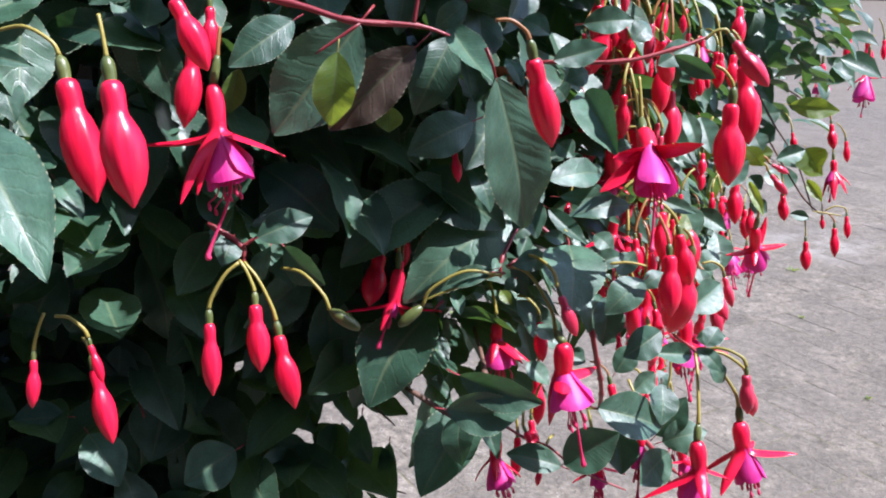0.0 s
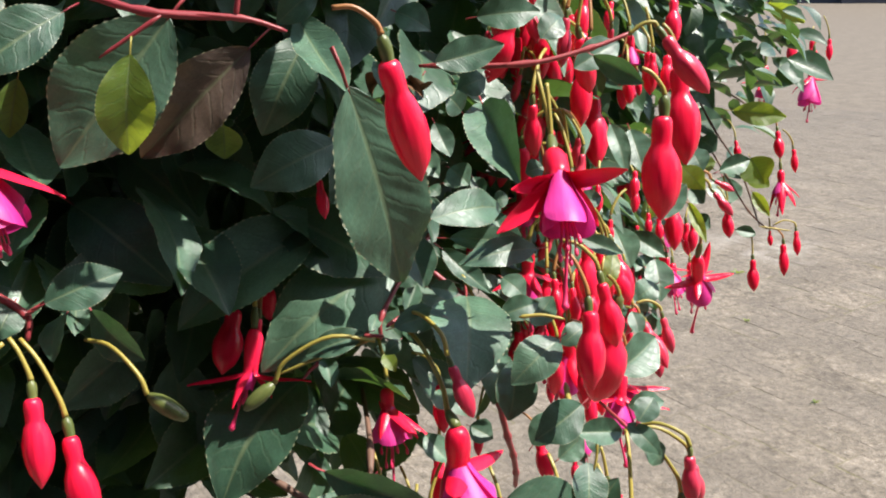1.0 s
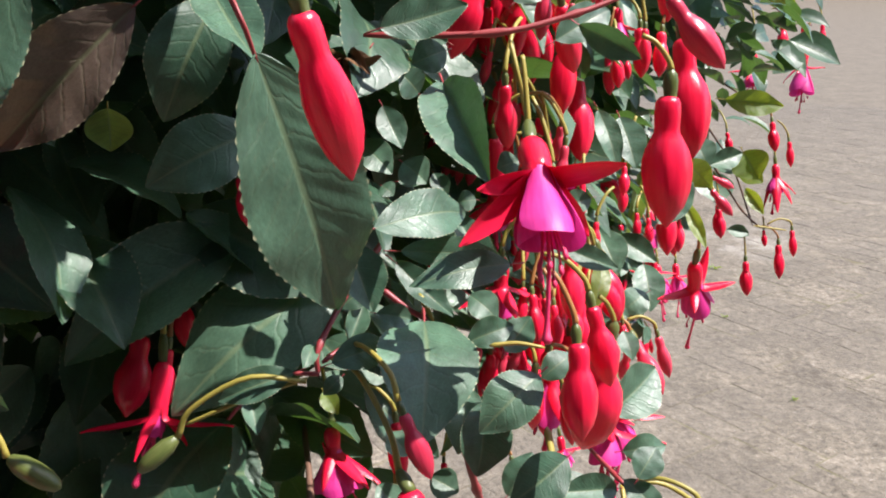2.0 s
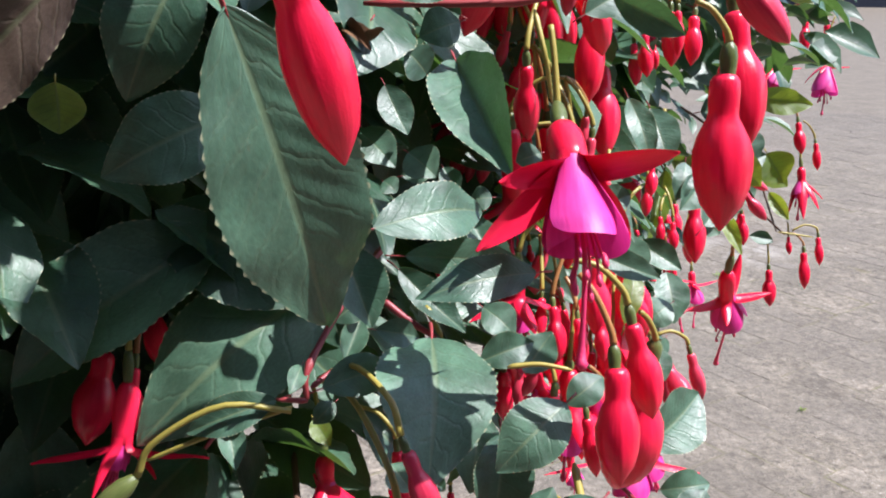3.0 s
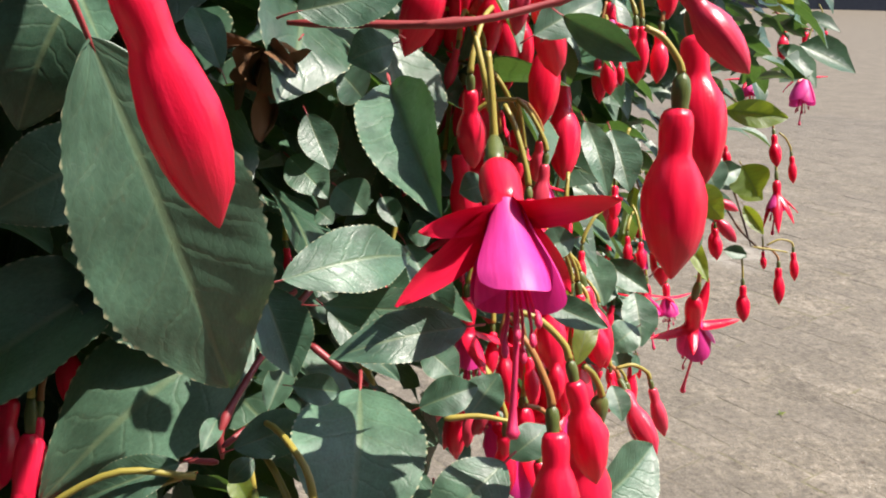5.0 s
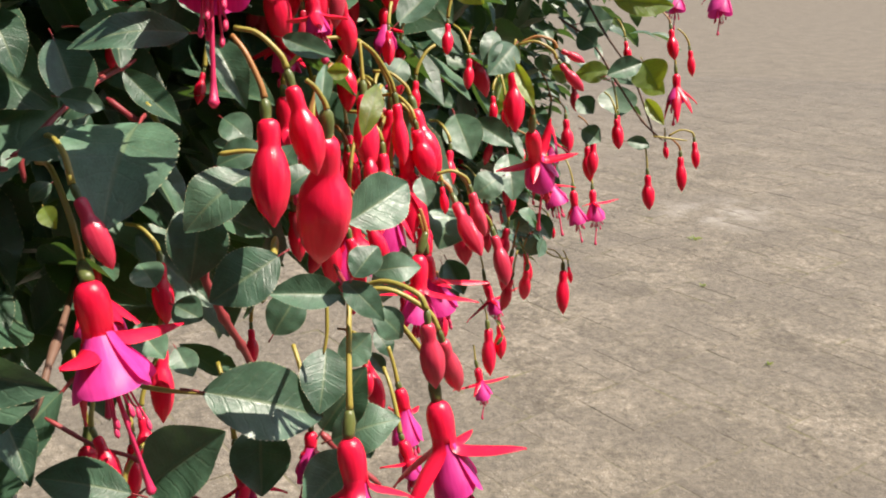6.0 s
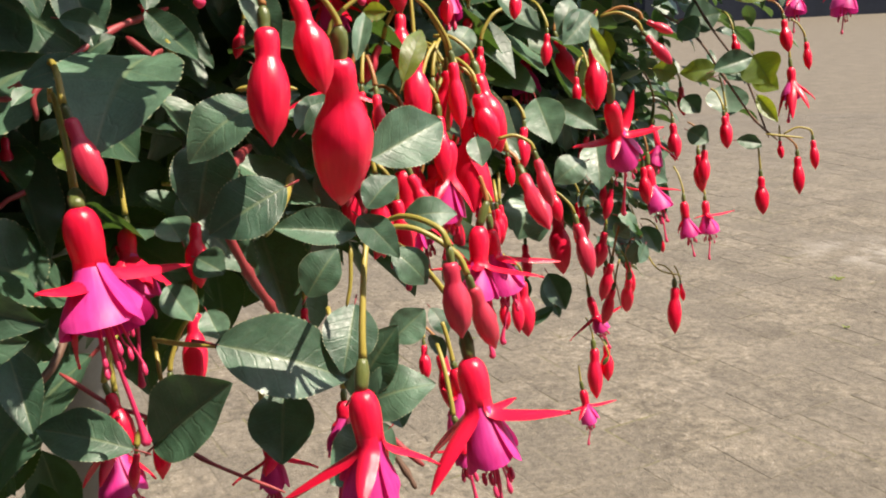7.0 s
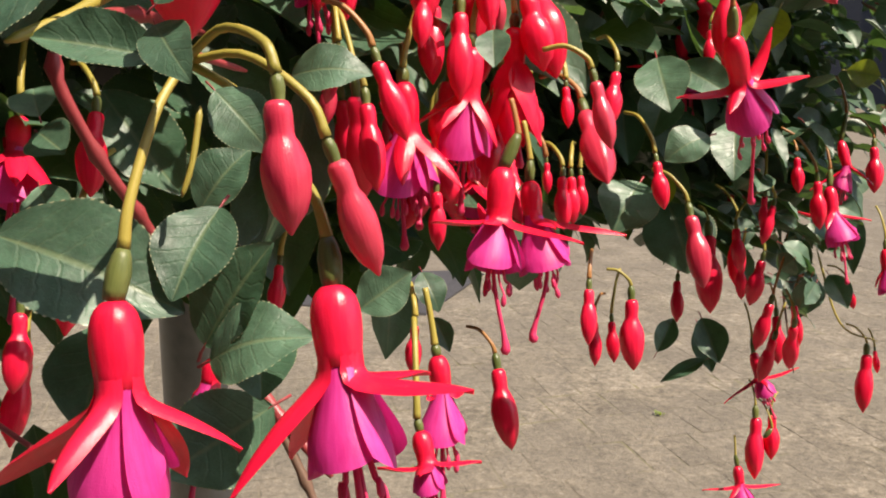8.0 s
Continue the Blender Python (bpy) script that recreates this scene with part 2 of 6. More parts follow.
def grid_faces(rows, cols, ring=False, start=0):
    n = cols
    step = range(cols if ring else cols - 1)
    return [(start + r * n + c, start + r * n + (c + 1) % n, start + (r + 1) * n + (c + 1) % n, start + (r + 1) * n + c) for r in range(rows - 1) for c in step]


def curve_points(ctrl, count):
    """Points along a smooth curve through the control points."""
    p = [Vector(c) for c in ctrl]
    if len(p) == 2:
        return [p[0].lerp(p[1], i / (count - 1)) for i in range(count)]
    ext = [2 * p[0] - p[1], *p, 2 * p[-1] - p[-2]]
    out = []
    for i in range(count):
        s = i / (count - 1) * (len(p) - 1)
        k = min(int(s), len(p) - 2)
        f = s - k
        a, b, c, d = ext[k : k + 4]
        out.append(0.5 * (2 * b + (c - a) * f + (2 * a - 5 * b + 4 * c - d) * f * f + (3 * b - a - 3 * c + d) * f**3))
    return out


def tube(points, radii, sides=8):
    """Verts, faces and uvs of a round rod along the points."""
    verts, uvs = [], []
    side = Vector((0.31, 0.77, 0.2)).normalized()
    for i, p in enumerate(points):
        t = (points[min(i + 1, len(points) - 1)] - points[max(i - 1, 0)]).normalized()
        side = (side - t * side.dot(t)).normalized()
        up = t.cross(side)
        r = radii[i] if isinstance(radii, (list, tuple)) else radii
        for s in range(sides):
            a = 2 * math.pi * s / sides
            verts.append(p + r * (side * math.cos(a) + up * math.sin(a)))
            uvs.append((s / sides, i / (len(points) - 1)))
    faces = grid_faces(len(points), sides, True)
    faces.append(tuple(range(sides))[::-1])
    faces.append(tuple(range(len(verts) - sides, len(verts))))
    return verts, faces, uvs


def joined(pieces):
    verts, faces, uvs = [], [], []
    for v, f, u in pieces:
        o = len(verts)
        verts += v
        uvs += u
        faces += [tuple(i + o for i in q) for q in f]
    return verts, faces, uvs


def aim(base, tip, face, width):
    """The pose of a piece built along +y with its upper side +z: from base to tip, facing face."""
    base, tip, face = Vector(base), Vector(tip), Vector(face)
    y = tip - base
    ln = y.length
    y.normalize()
    z = (face - y * face.dot(y)).normalized()
    x = y.cross(z)
    m = Matrix((x, y, z)).transposed().to_4x4()
    return Matrix.Translation(base) @ m @ Matrix.Diagonal((width, ln, ln, 1.0))


def hang(top, bottom, width):
    """The pose of a piece built along -z from its top: from top to bottom."""
    top, bottom = Vector(top), Vector(bottom)
    z = top - bottom
    ln = z.length
    z.normalize()
    x = z.orthogonal().normalized()
    spin = Matrix.Rotation(random.uniform(0, 6.28), 4, "Z")
    m = Matrix((x, z.cross(x), z)).transposed().to_4x4()
    return Matrix.Translation(top) @ m @ spin @ Matrix.Diagonal((ln * width, ln * width, ln, 1.0))


# ---- the ground ----
E1 = Vector((math.cos(radians(33.5)), math.sin(radians(33.5)), 0))
E2 = Vector((-E1.y, E1.x, 0))


def build_ground():
    me = mesh_of("ground", [(-400, -400, -0.0014), (400, -400, -0.0014), (400, 400, -0.0014), (-400, 400, -0.0014)], [(0, 1, 2, 3)], [JOINT], smooth=False)
    ground = new("ground", me)
    WORLD[ground] = Matrix.Identity(4)
    return tagged(ground, "grey sandy paved yard with mossy joints", "ground", kind="structure")


ground = build_ground()


def far_wall():
    """The dark foot of a long building across the yard, with shallow piers along it."""
    verts, faces = [], []

    def box(x0, x1, y0, y1, z0, z1):
        o = len(verts)
        verts.extend((x, y, z) for z in (z0, z1) for x, y in ((x0, y0), (x1, y0), (x1, y1), (x0, y1)))
        faces.extend(tuple(i + o for i in q) for q in ((3, 2, 1, 0), (4, 5, 6, 7), (0, 1, 5, 4), (1, 2, 6, 5), (2, 3, 7, 6), (3, 0, 4, 7)))

    box(-60, 90, 37.4, 37.9, -0.05, 7.2)
    for i in range(26):
        box(-58 + i * 5.7, -57.4 + i * 5.7, 37.2, 37.39, -0.04, 7.1)
    box(-60.3, 90.3, 37.1, 38.2, 7.21, 7.5)
    return tagged(new("wall_far", mesh_of("wall_far", verts, faces, [FARWALL], smooth=False)), "dark wall along the far side of the paved yard", "wall", kind="structure")


far_wall()


def sky_blocker():
    """An unseen wall added behind the camera to block sky light, with a plinth and a roof edge."""
    verts, faces = [], []
    for x0, x1, y0, y1, z0, z1 in ((-16, 16, -2.3, -2.0, -0.05, 4.9), (-16, 16, -1.995, -1.96, -0.04, 0.55), (-16.3, 16.3, -2.6, -1.7, 4.905, 5.15)):
        o = len(verts)
        verts.extend((x, y, z) for z in (z0, z1) for x, y in ((x0, y0), (x1, y0), (x1, y1), (x0, y1)))
        faces.extend(tuple(i + o for i in q) for q in ((3, 2, 1, 0), (4, 5, 6, 7), (0, 1, 5, 4), (1, 2, 6, 5), (2, 3, 7, 6), (3, 0, 4, 7)))
    return tagged(new("sky_blocker_wall", mesh_of("sky_blocker_wall", verts, faces, [BLOCKER_GREY], smooth=False)), "added unseen dark wall that blocks sky light on the near side", "wall", kind="structure")


sky_blocker()


def shadow_strip():
    """A dark strip over the yard behind the plant that paints a ground shadow, with a ragged edge."""
    rng = random.Random(8)
    front = [(-4.0 + 0.16 * i, 4.22 + rng.uniform(-0.03, 0.03)) for i in range(19)]
    back = [(x, 5.15 + rng.uniform(-0.04, 0.04)) for x, _ in front]
    top = [(x, y, 0.010) for x, y in front] + [(x, y, 0.010) for x, y in back]
    low = [(x, y - 0.01, -0.004) for x, y in front] + [(x, y + 0.01, -0.004) for x, y in back]
    n = len(front)
    faces = [(i, i + 1, n + i + 1, n + i) for i in range(n - 1)]
    faces += [(2 * n + i, 2 * n + i + 1, i + 1, i) for i in range(n - 1)] + [(n + i, n + i + 1, 3 * n + i + 1, 3 * n + i) for i in range(n - 1)]
    faces += [(n - 1, 3 * n - 1, 4 * n - 1, 2 * n - 1), (0, n, 3 * n, 2 * n)]
    # the object called road is only this painted shadow, no roadway
    return tagged(new("road", mesh_of("road", top + low, faces, [SHADOW_TONE], smooth=False)), "dark strip painting a shadow on the paved yard", "road", kind="structure")


shadow_strip()

# ---- support: steel pole and planter bowl ----
POLE_X, POLE_Y = -0.18, 1.03


def revolve(profile, sides, lobes=0, depth=0.0):
    """Verts, faces and uvs of a turned shape; profile of (radius, z). lobes and depth give it ribs."""
    verts, uvs = [], []
    for i, (r, z) in enumerate(profile):
        for s in range(sides):
            a = 2 * math.pi * s / sides
            k = r * (1.0 + depth * (abs(math.cos(a * lobes / 2)) - 0.6)) if lobes else r
            verts.append(Vector((k * math.cos(a), k * math.sin(a), z)))
            uvs.append((s / sides, i / (len(profile) - 1)))
    return verts, grid_faces(len(profile), sides, True), uvs


def build_pole():
    pole = new("steel_pole", None)
    pole.location = (POLE_X, POLE_Y, 0)
    WORLD[pole] = Matrix.Translation((POLE_X, POLE_Y, 0))
    v, f, u = revolve([(0.0, 3.2), (0.026, 3.198), (0.029, 3.19), (0.029, 0.02), (0.029, 0.0)], 32)
    attach("shaft", mesh_of("shaft", v, f, [STEEL], u), pole, WORLD[pole].copy())
    v, f, u = revolve([(0.029, 0.016), (0.075, 0.014), (0.080, 0.010), (0.080, -0.002)], 32)
    attach("base_flange", mesh_of("base_flange", v, f, [STEEL], u), pole, WORLD[pole].copy())
    return tagged(pole, "grey steel pole standing on the paving behind the fuchsia", "pole")


def build_bowl():
    bowl = new("planter_bowl", None)
    bowl.location = (POLE_X, POLE_Y, 1.0)
    WORLD[bowl] = Matrix.Translation((POLE_X, POLE_Y, 1.0))
    prof = [(0.034, 0.02), (0.12, 0.022), (0.20, 0.06), (0.255, 0.14), (0.275, 0.21), (0.285, 0.21), (0.288, 0.225), (0.278, 0.228), (0.262, 0.20), (0.2, 0.08), (0.1, 0.045), (0.034, 0.04)]
    v, f, u = revolve(prof, 48)
    attach("bowl", mesh_of("bowl", v, f, [TUB], u), bowl, WORLD[bowl].copy())
    v, f, u = revolve([(0.034, 0.19), (0.15, 0.196), (0.258, 0.188)], 48)
    attach("soil", mesh_of("soil", v, f, [WOOD], u), bowl, WORLD[bowl].copy(), "dark potting soil")
    return tagged(bowl, "dark plastic planter bowl fixed round a steel pole", "planter")


build_pole()
build_bowl()

# ---- the fuchsia ----
plant = new("fuchsia_bush", None)
plant.location = (POLE_X, POLE_Y, 1.19)
WORLD[plant] = Matrix.Translation((POLE_X, POLE_Y, 1.19))
tagged(plant, "fuchsia bush full of red and magenta flowers in a bowl", "plant")


def leaf_shape(rows, cols, teeth, curl, fold, twist, stalk=True, quilt=0.0):
    """One leaf along +y, one long and one wide: pointed oval, folded along the midrib, blistered between its veins, toothed edge."""
    verts, uvs = [], []
    for i in range(rows):
        v = i / (rows - 1)
        half = max(0.5 * math.sin(math.pi * v**0.94) ** 0.70 * (1.0 - 0.28 * max(0.0, v - 0.68) / 0.32), 0.004)
        tooth = 1.0 + teeth * (abs(2 * ((v * 22) % 1.0) - 1.0) * -1.0 + 0.6) * (1 if 0.08 < v < 0.97 else 0)
        for j in range(cols):
            u = -1 + 2 * j / (cols - 1)
            k = tooth if abs(u) > 0.99 else 1.0
            x = half * u * k
            wave = 0.010 * math.sin(v * 21 + (2.0 if u > 0 else 0.0)) * abs(u) ** 2
            side = v - 0.18 * abs(u)
            puff = quilt * abs(math.sin(math.pi * (8.0 * side + 0.5))) ** 0.7 * abs(u) ** 0.5 * (1 - abs(u) ** 3) * math.sin(math.pi * v) ** 0.5
            z = fold * half * abs(u) ** 1.3 + curl * (math.sin(math.pi * v) - 0.35 * v - 0.5 * max(0.0, v - 0.7)) + wave + puff + twist * u * half * (v - 0.4)
            verts.append((x, v + teeth * 0.15 * (abs(u) > 0.99), z))
            uvs.append((0.5 + 0.5 * u, v))
    faces = grid_faces(rows, cols)
    slots = [0] * len(faces)
    if stalk:
        pv, pf, pu = tube([Vector((0, -0.16, -0.05)), Vector((0, -0.07, -0.012)), Vector((0, 0.01, -0.006)), Vector((0, 0.07, curl * 0.14 - 0.008))], [0.020, 0.017, 0.013, 0.004], 6)
        o = len(verts)
        verts += [tuple(p) for p in pv]
        uvs += pu
        faces += [tuple(i + o for i in q) for q in pf]
        slots += [1] * len(pf)
    return verts, faces, uvs, slots


LEAF_BENDS = ((0.07, 0.16, 0.12), (0.12, 0.05, -0.25), (0.04, 0.26, 0.15), (-0.05, 0.18, 0.25), (0.09, 0.22, -0.12), (0.14, 0.12, 0.30), (0.02, 0.32, -0.2))
LEAF_SHAPES = [leaf_shape(67, 13, 0.04, c, f, t, quilt=0.008) for c, f, t in LEAF_BENDS]
LEAF_MESHES = {key: [mesh_of("leaf", v, f, [LEAF[key], STALK if key == "y" else REDSTEM], u, s) for v, f, u, s in LEAF_SHAPES] for key in ("g", "y", "p")}
LEAF_MESHES["s"] = LEAF_MESHES["g"]


BROAD = leaf_shape(133, 25, 0.045, 0.05, 0.07, -0.06, quilt=0.009)
BROAD_LEAF = mesh_of("leaf", BROAD[0], BROAD[1], [LEAF["g"], REDSTEM], BROAD[2], BROAD[3])


def leaf(base, tip, face, width, look_key, mesh=None):
    m = aim(base, tip, face, width)
    return attach("leaf", mesh or random.choice(LEAF_MESHES[look_key]), plant, m, {"y": "yellow-green leaf, young or with sunlight through it painted in", "p": "brownish purple ageing leaf"}.get(look_key, ""))


def stem(points, radius, kind):
    n = 6 * (len(points) - 1) + 1
    pts = curve_points(points, n)
    radii = [radius * 0.42 * (1.1 - 0.3 * i / (n - 1)) * (1.0 + (0.45 if i % 6 == 0 and kind != 'green' else 0.0) + random.uniform(-0.05, 0.05)) * (0.35 if i in (0, n - 1) else 1.0) for i in range(n)]
    v, f, u = tube(pts, radii, 9)
    return attach("stem", mesh_of("stem", v, f, [STEMS[kind]], u), plant)


def bud_profile(a, b):
    return [(0.040, -0.165), (0.060, -0.178), (0.074, -0.205), (0.079, -0.26), (0.077, -0.32), (0.075, -0.365), (0.079, -0.395), (0.098, -0.435), (a * 0.88, -0.50), (a, -0.58), (a, -0.66), (a * 0.91, -0.76), (a * 0.70, -0.86), (a * b * 1.3, -0.935), (a * 0.12, -0.985), (0.004, -1.0)]


OVARY_SHAPE = revolve([(0.012, 0.004), (0.022, -0.005), (0.040, -0.03), (0.047, -0.075), (0.045, -0.12), (0.040, -0.16), (0.042, -0.17)], 14)


def bud_shape(a, b, spin):
    """A closed bud: smooth tube, then four sepals pressed together with raised seams and fine ribs."""
    sides, prof = 32, bud_profile(a, b)
    verts, uvs = [], []
    for i, (r, z) in enumerate(prof):
        grip = min(1.0, max(0.0, (-z - 0.40) / 0.16))
        for j in range(sides):
            q = 2 * math.pi * j / sides
            seam = (1.0 - abs(math.sin(2 * q + spin))) ** 2.5
            k = 1.0 + grip * (0.085 * seam - 0.03 + 0.012 * math.cos(12 * q + spin)) + 0.012 * math.sin(q * 3 + spin + z * 9)
            verts.append((r * k * math.cos(q) + 0.010 * math.sin(z * 5 + spin), r * k * math.sin(q), z))
            uvs.append((j / sides, -z))
    return verts, [q[::-1] for q in grid_faces(len(prof), sides, ring=True)], uvs


BUD_SHAPES = [bud_shape(a, b, k * 1.3) for k, (a, b) in enumerate(((0.142, 0.27), (0.150, 0.30), (0.132, 0.25), (0.140, 0.33), (0.128, 0.28)))]
BUD_MESHES = {key: [mesh_of("bud", v, f, [mat], u) for v, f, u in BUD_SHAPES] for key, mat in (("red", RED), ("pink", PINKRED))}
OVARY_MESH = mesh_of("ovary", OVARY_SHAPE[0], OVARY_SHAPE[1], [OVARY], OVARY_SHAPE[2])


def pedicel(node, top, parent, radius=0.00066):
    """The thin stalk that arches out from a node and droops to the flower."""
    node, top = Vector(node), Vector(top)
    d = top - node
    rise = Vector((0, 0, d.length * (0.04 + 0.20 * Vector((d.x, d.y)).length / max(d.length, 1e-5))))
    pts = curve_points([node, node + d * 0.45 + rise, top - d * 0.12 + rise * 0.75, top], 14)
    v, f, u = tube(pts, [radius * (1.0 + 0.35 * (i / 13) ** 3) for i in range(14)], 7)
    return attach("pedicel", mesh_of("pedicel", v, f, [random.choice((STALK, STALK, STALK, STALK, BLUSH))], u), parent, None, "thin yellow-green flower stalk")


def bud(top, tip, node, width, key):
    m = hang(top, tip, width)
    b = attach("bud", random.choice(BUD_MESHES[key]), plant, m, "closed %s fuchsia bud" % ("pinkish" if key == "pink" else "glossy red"))
    attach("ovary", OVARY_MESH, b, m @ Matrix.Diagonal((1 / width, 1 / width, 1.0, 1.0)), "small green ovary")
    pedicel(node, top, b)
    return b


def berry(top, tip, node):
    v, f, u = revolve([(0.02, 0.0), (0.09, -0.05), (0.17, -0.25), (0.19, -0.5), (0.17, -0.75), (0.10, -0.95), (0.03, -1.0), (0.0, -1.0)], 14, 4, 0.06)
    b = attach("seed_pod", mesh_of("seed_pod", v, f, [OVARY], u), plant, hang(top, tip, 1.0), "green unripe seed pod")
    pedicel(node, top, b)
    return b


def sepal_mesh(end, t1, axis, flat, width, neck, roll=0.0):
    """One strap-like pointed sepal: it hugs the end of the tube, then arches out to its tip."""
    e = Vector(end)
    side0 = axis.cross(flat).normalized()
    s = t1 + flat * neck * 0.84 - axis * neck * 0.7
    d = e - s
    bend = t1 + axis * neck * 0.38 + flat * neck * 1.02
    rest = e - bend
    pts = curve_points([s, bend, bend + rest * 0.34 + flat * 0.06 * d.length + axis * 0.02 * d.length, bend + rest * 0.70 + flat * 0.04 * d.length, e], 17)
    verts, uvs, ways = [], [], []
    for i, p in enumerate(pts):
        v = i / 16
        t = (pts[min(i + 1, 16)] - pts[max(i - 1, 0)]).normalized()
        side = t.cross(axis).normalized() if t.cross(axis).length > 0.12 else -side0
        if side.dot(side0) > 0:
            side = -side
        side = Matrix.Rotation(roll * max(0.0, v - 0.3), 3, t) @ side
        up = side.cross(t)
        if up.dot(flat - axis) < 0:
            up = -up
        ways.append(up)
        free = min(1.0, max(0.0, (v - 0.10) / 0.22))
        free = free * free * (3 - 2 * free)
        half = (width * (0.92 + 0.22 * math.sin(math.pi * v)) + neck * 0.25 * (1 - v) ** 2) * max(0.0, 1 - max(0.0, v - 0.35) ** 2 / 0.4225) ** 0.8 + 0.0002
        along = (p - t1).dot(axis)
        for j in range(7):
            u = -1 + j / 3
            strap = p + side * half * u - up * half * 0.50 * u * u
            q = u * 0.86
            wrap = t1 + axis * along + (flat * math.cos(q) - side0 * math.sin(q)) * neck * (0.885 + 0.10 * v)
            verts.append(wrap.lerp(strap, free))
            uvs.append((j / 6, v))
    n = len(verts)
    lower = []
    for i, up in enumerate(ways):
        for j in range(7):
            lower.append(verts[i * 7 + j] - up * 0.0007 * (1 - abs(-1 + j / 3) ** 2))
    verts += lower
    uvs += uvs[:n]
    faces = grid_faces(17, 7) + [q[::-1] for q in grid_faces(17, 7, start=n)]
    return mesh_of("sepal", verts, faces, [RED], uvs)


def petal_mesh(start, end, side, phase, neck, radius):
    """One broad petal of the skirt-like corolla, wrapped round its axis."""
    s, e = Vector(start), Vector(end)
    axis = (e - s).normalized()
    x = (Vector(side) - axis * axis.dot(Vector(side))).normalized()
    y = axis.cross(x)
    ln = (e - s).length
    verts, uvs = [], []
    for i in range(12):
        v = i / 11
        r = neck + (radius - neck) * (math.sin(math.pi * 0.5 * v**1.45) + 0.05 * math.sin(v * 4.0 + phase * 2) * v)
        for j in range(13):
            u = -1 + j / 6
            a = phase + u * 1.30 * (1.0 - 0.14 * v**4 * abs(u))
            rr = r * (1.0 + 0.10 * u + 0.06 * math.sin(u * 3.6 + phase * 5) * v * v)
            reach = ln * v * (1.0 - 0.20 * abs(u - 0.15) ** 2.4 * v)
            verts.append(s + axis * reach + (x * math.cos(a) + y * math.sin(a)) * rr)
            uvs.append((j / 12, v))
    return mesh_of("petal", verts, grid_faces(12, 13), [PURPLE], uvs)


def flower(top, tube_top, tube_end, mouth, stigma, tips, node, width, sepal_width, skirt=1.0):
    top, t0, t1, m1 = Vector(top), Vector(tube_top), Vector(tube_end), Vector(mouth)
    ln = (t1 - t0).length
    r = max(0.0023, ln * 0.32 if ln < 0.0112 else 0.0036) * width
    r = min(r, 0.0044)
    axis = (t1 - t0).normalized()
    pts = [t0 + axis * ln * k for k in (0.0, 0.025, 0.08, 0.16, 0.28, 0.43, 0.62, 0.82, 1.0, 1.06)]
    v, f, u = tube(pts, [r * k for k in (0.34, 0.50, 0.69, 0.84, 0.95, 1.0, 0.98, 0.91, 0.86, 0.60)], 20)
    fl = attach("flower", mesh_of("flower_tube", v, f, [RED], u), plant, None, "open fuchsia flower with red sepals and magenta petals")
    ov = (t0 - top)
    pts = [top + ov * k for k in (0, 0.15, 0.45, 0.8, 1.02)]
    v, f, u = tube(pts, [min(0.0018, r * 0.46) * k for k in (0.55, 0.8, 1.05, 0.98, 0.85)], 12)
    attach("ovary", mesh_of("ovary", v, f, [OVARY], u), fl, None, "small green ovary")
    pedicel(node, top, fl, 0.00072)
    d = (m1 - t1).normalized()
    for tip in tips:
        out = Vector(tip) - t1
        flat = out - axis * out.dot(axis)
        flat = flat.normalized() if flat.length > 1e-5 else axis.orthogonal()
        reach = out.length
        w = max(0.0013, min(0.0034, reach * 0.094)) * sepal_width
        attach("sepal", sepal_mesh(tip, t1, axis, flat, w, r, random.uniform(-0.6, 0.6)), fl, None, "pointed red sepal")
    depth = (m1 - t1).length
    rad = max(0.0040, min(0.0108, depth * 0.49)) * width * skirt
    side = d.orthogonal()
    for k in range(4):
        attach("petal", petal_mesh(t1 - d * 0.001, t1 + d * depth * random.uniform(0.92, 1.04) + side * random.uniform(-0.05, 0.05) * depth, side, k * math.pi / 2 + random.uniform(0.2, 0.6), r * 0.72, rad * random.uniform(0.92, 1.0)), fl, None, "magenta petal")
    if stigma is not None:
        s1 = Vector(stigma)
    else:
        s1 = m1 + d * 0.014
    bend = curve_points([t1, m1, s1], 14)
    v, f, u = tube(bend + [s1 + d * 0.0012, s1 + d * 0.0022], [0.00055] * 12 + [0.00065, 0.0010, 0.0013, 0.0007], 8)
    attach("pistil", mesh_of("pistil", v, f, [FILAMENT], u), fl, None, "long pink pistil with a knobbed tip")
    for k in range(7):
        a = k * 0.9 + 0.3
        off = (side * math.cos(a) + d.cross(side) * math.sin(a)) * rad * random.uniform(0.2, 0.5)
        end = m1 + (s1 - m1) * random.uniform(0.06, 0.32) + off
        p = curve_points([t1, m1 + off * 0.7, end], 8)
        v, f, u = tube(p + [end + d * 0.0008, end + d * 0.0022, end + d * 0.003], [0.0003] * 8 + [0.0006, 0.0007, 0.0003], 6)
        attach("stamen", mesh_of("stamen", v, f, [FILAMENT], u), fl, None, "thin pink stamen with a small anther")
    return fl


def dead_bloom(place):
    """A withered brown flower, a knot of curled dry petals."""
    p = Vector(place)
    knot = None
    rng = random.Random(2)
    for k in range(15):
        v, f, u, _ = leaf_shape(13, 7, 0.10, 0.45 if k % 2 else -0.35, 0.7, 1.3, stalk=False, quilt=0.10)
        tip = p + Vector((rng.gauss(0, 0.0042), rng.gauss(0, 0.0034), rng.gauss(-0.003, 0.0048)))
        m = aim(p, tip, (rng.gauss(0, 1), -0.6, rng.gauss(0, 1)), 0.0042)
        me = mesh_of("withered_petal", v, f, [DEAD], u)
        if knot is None:
            knot = attach("withered_flower", me, plant, m, "withered brown flower")
        else:
            attach("withered_petal", me, knot, m)
    return knot


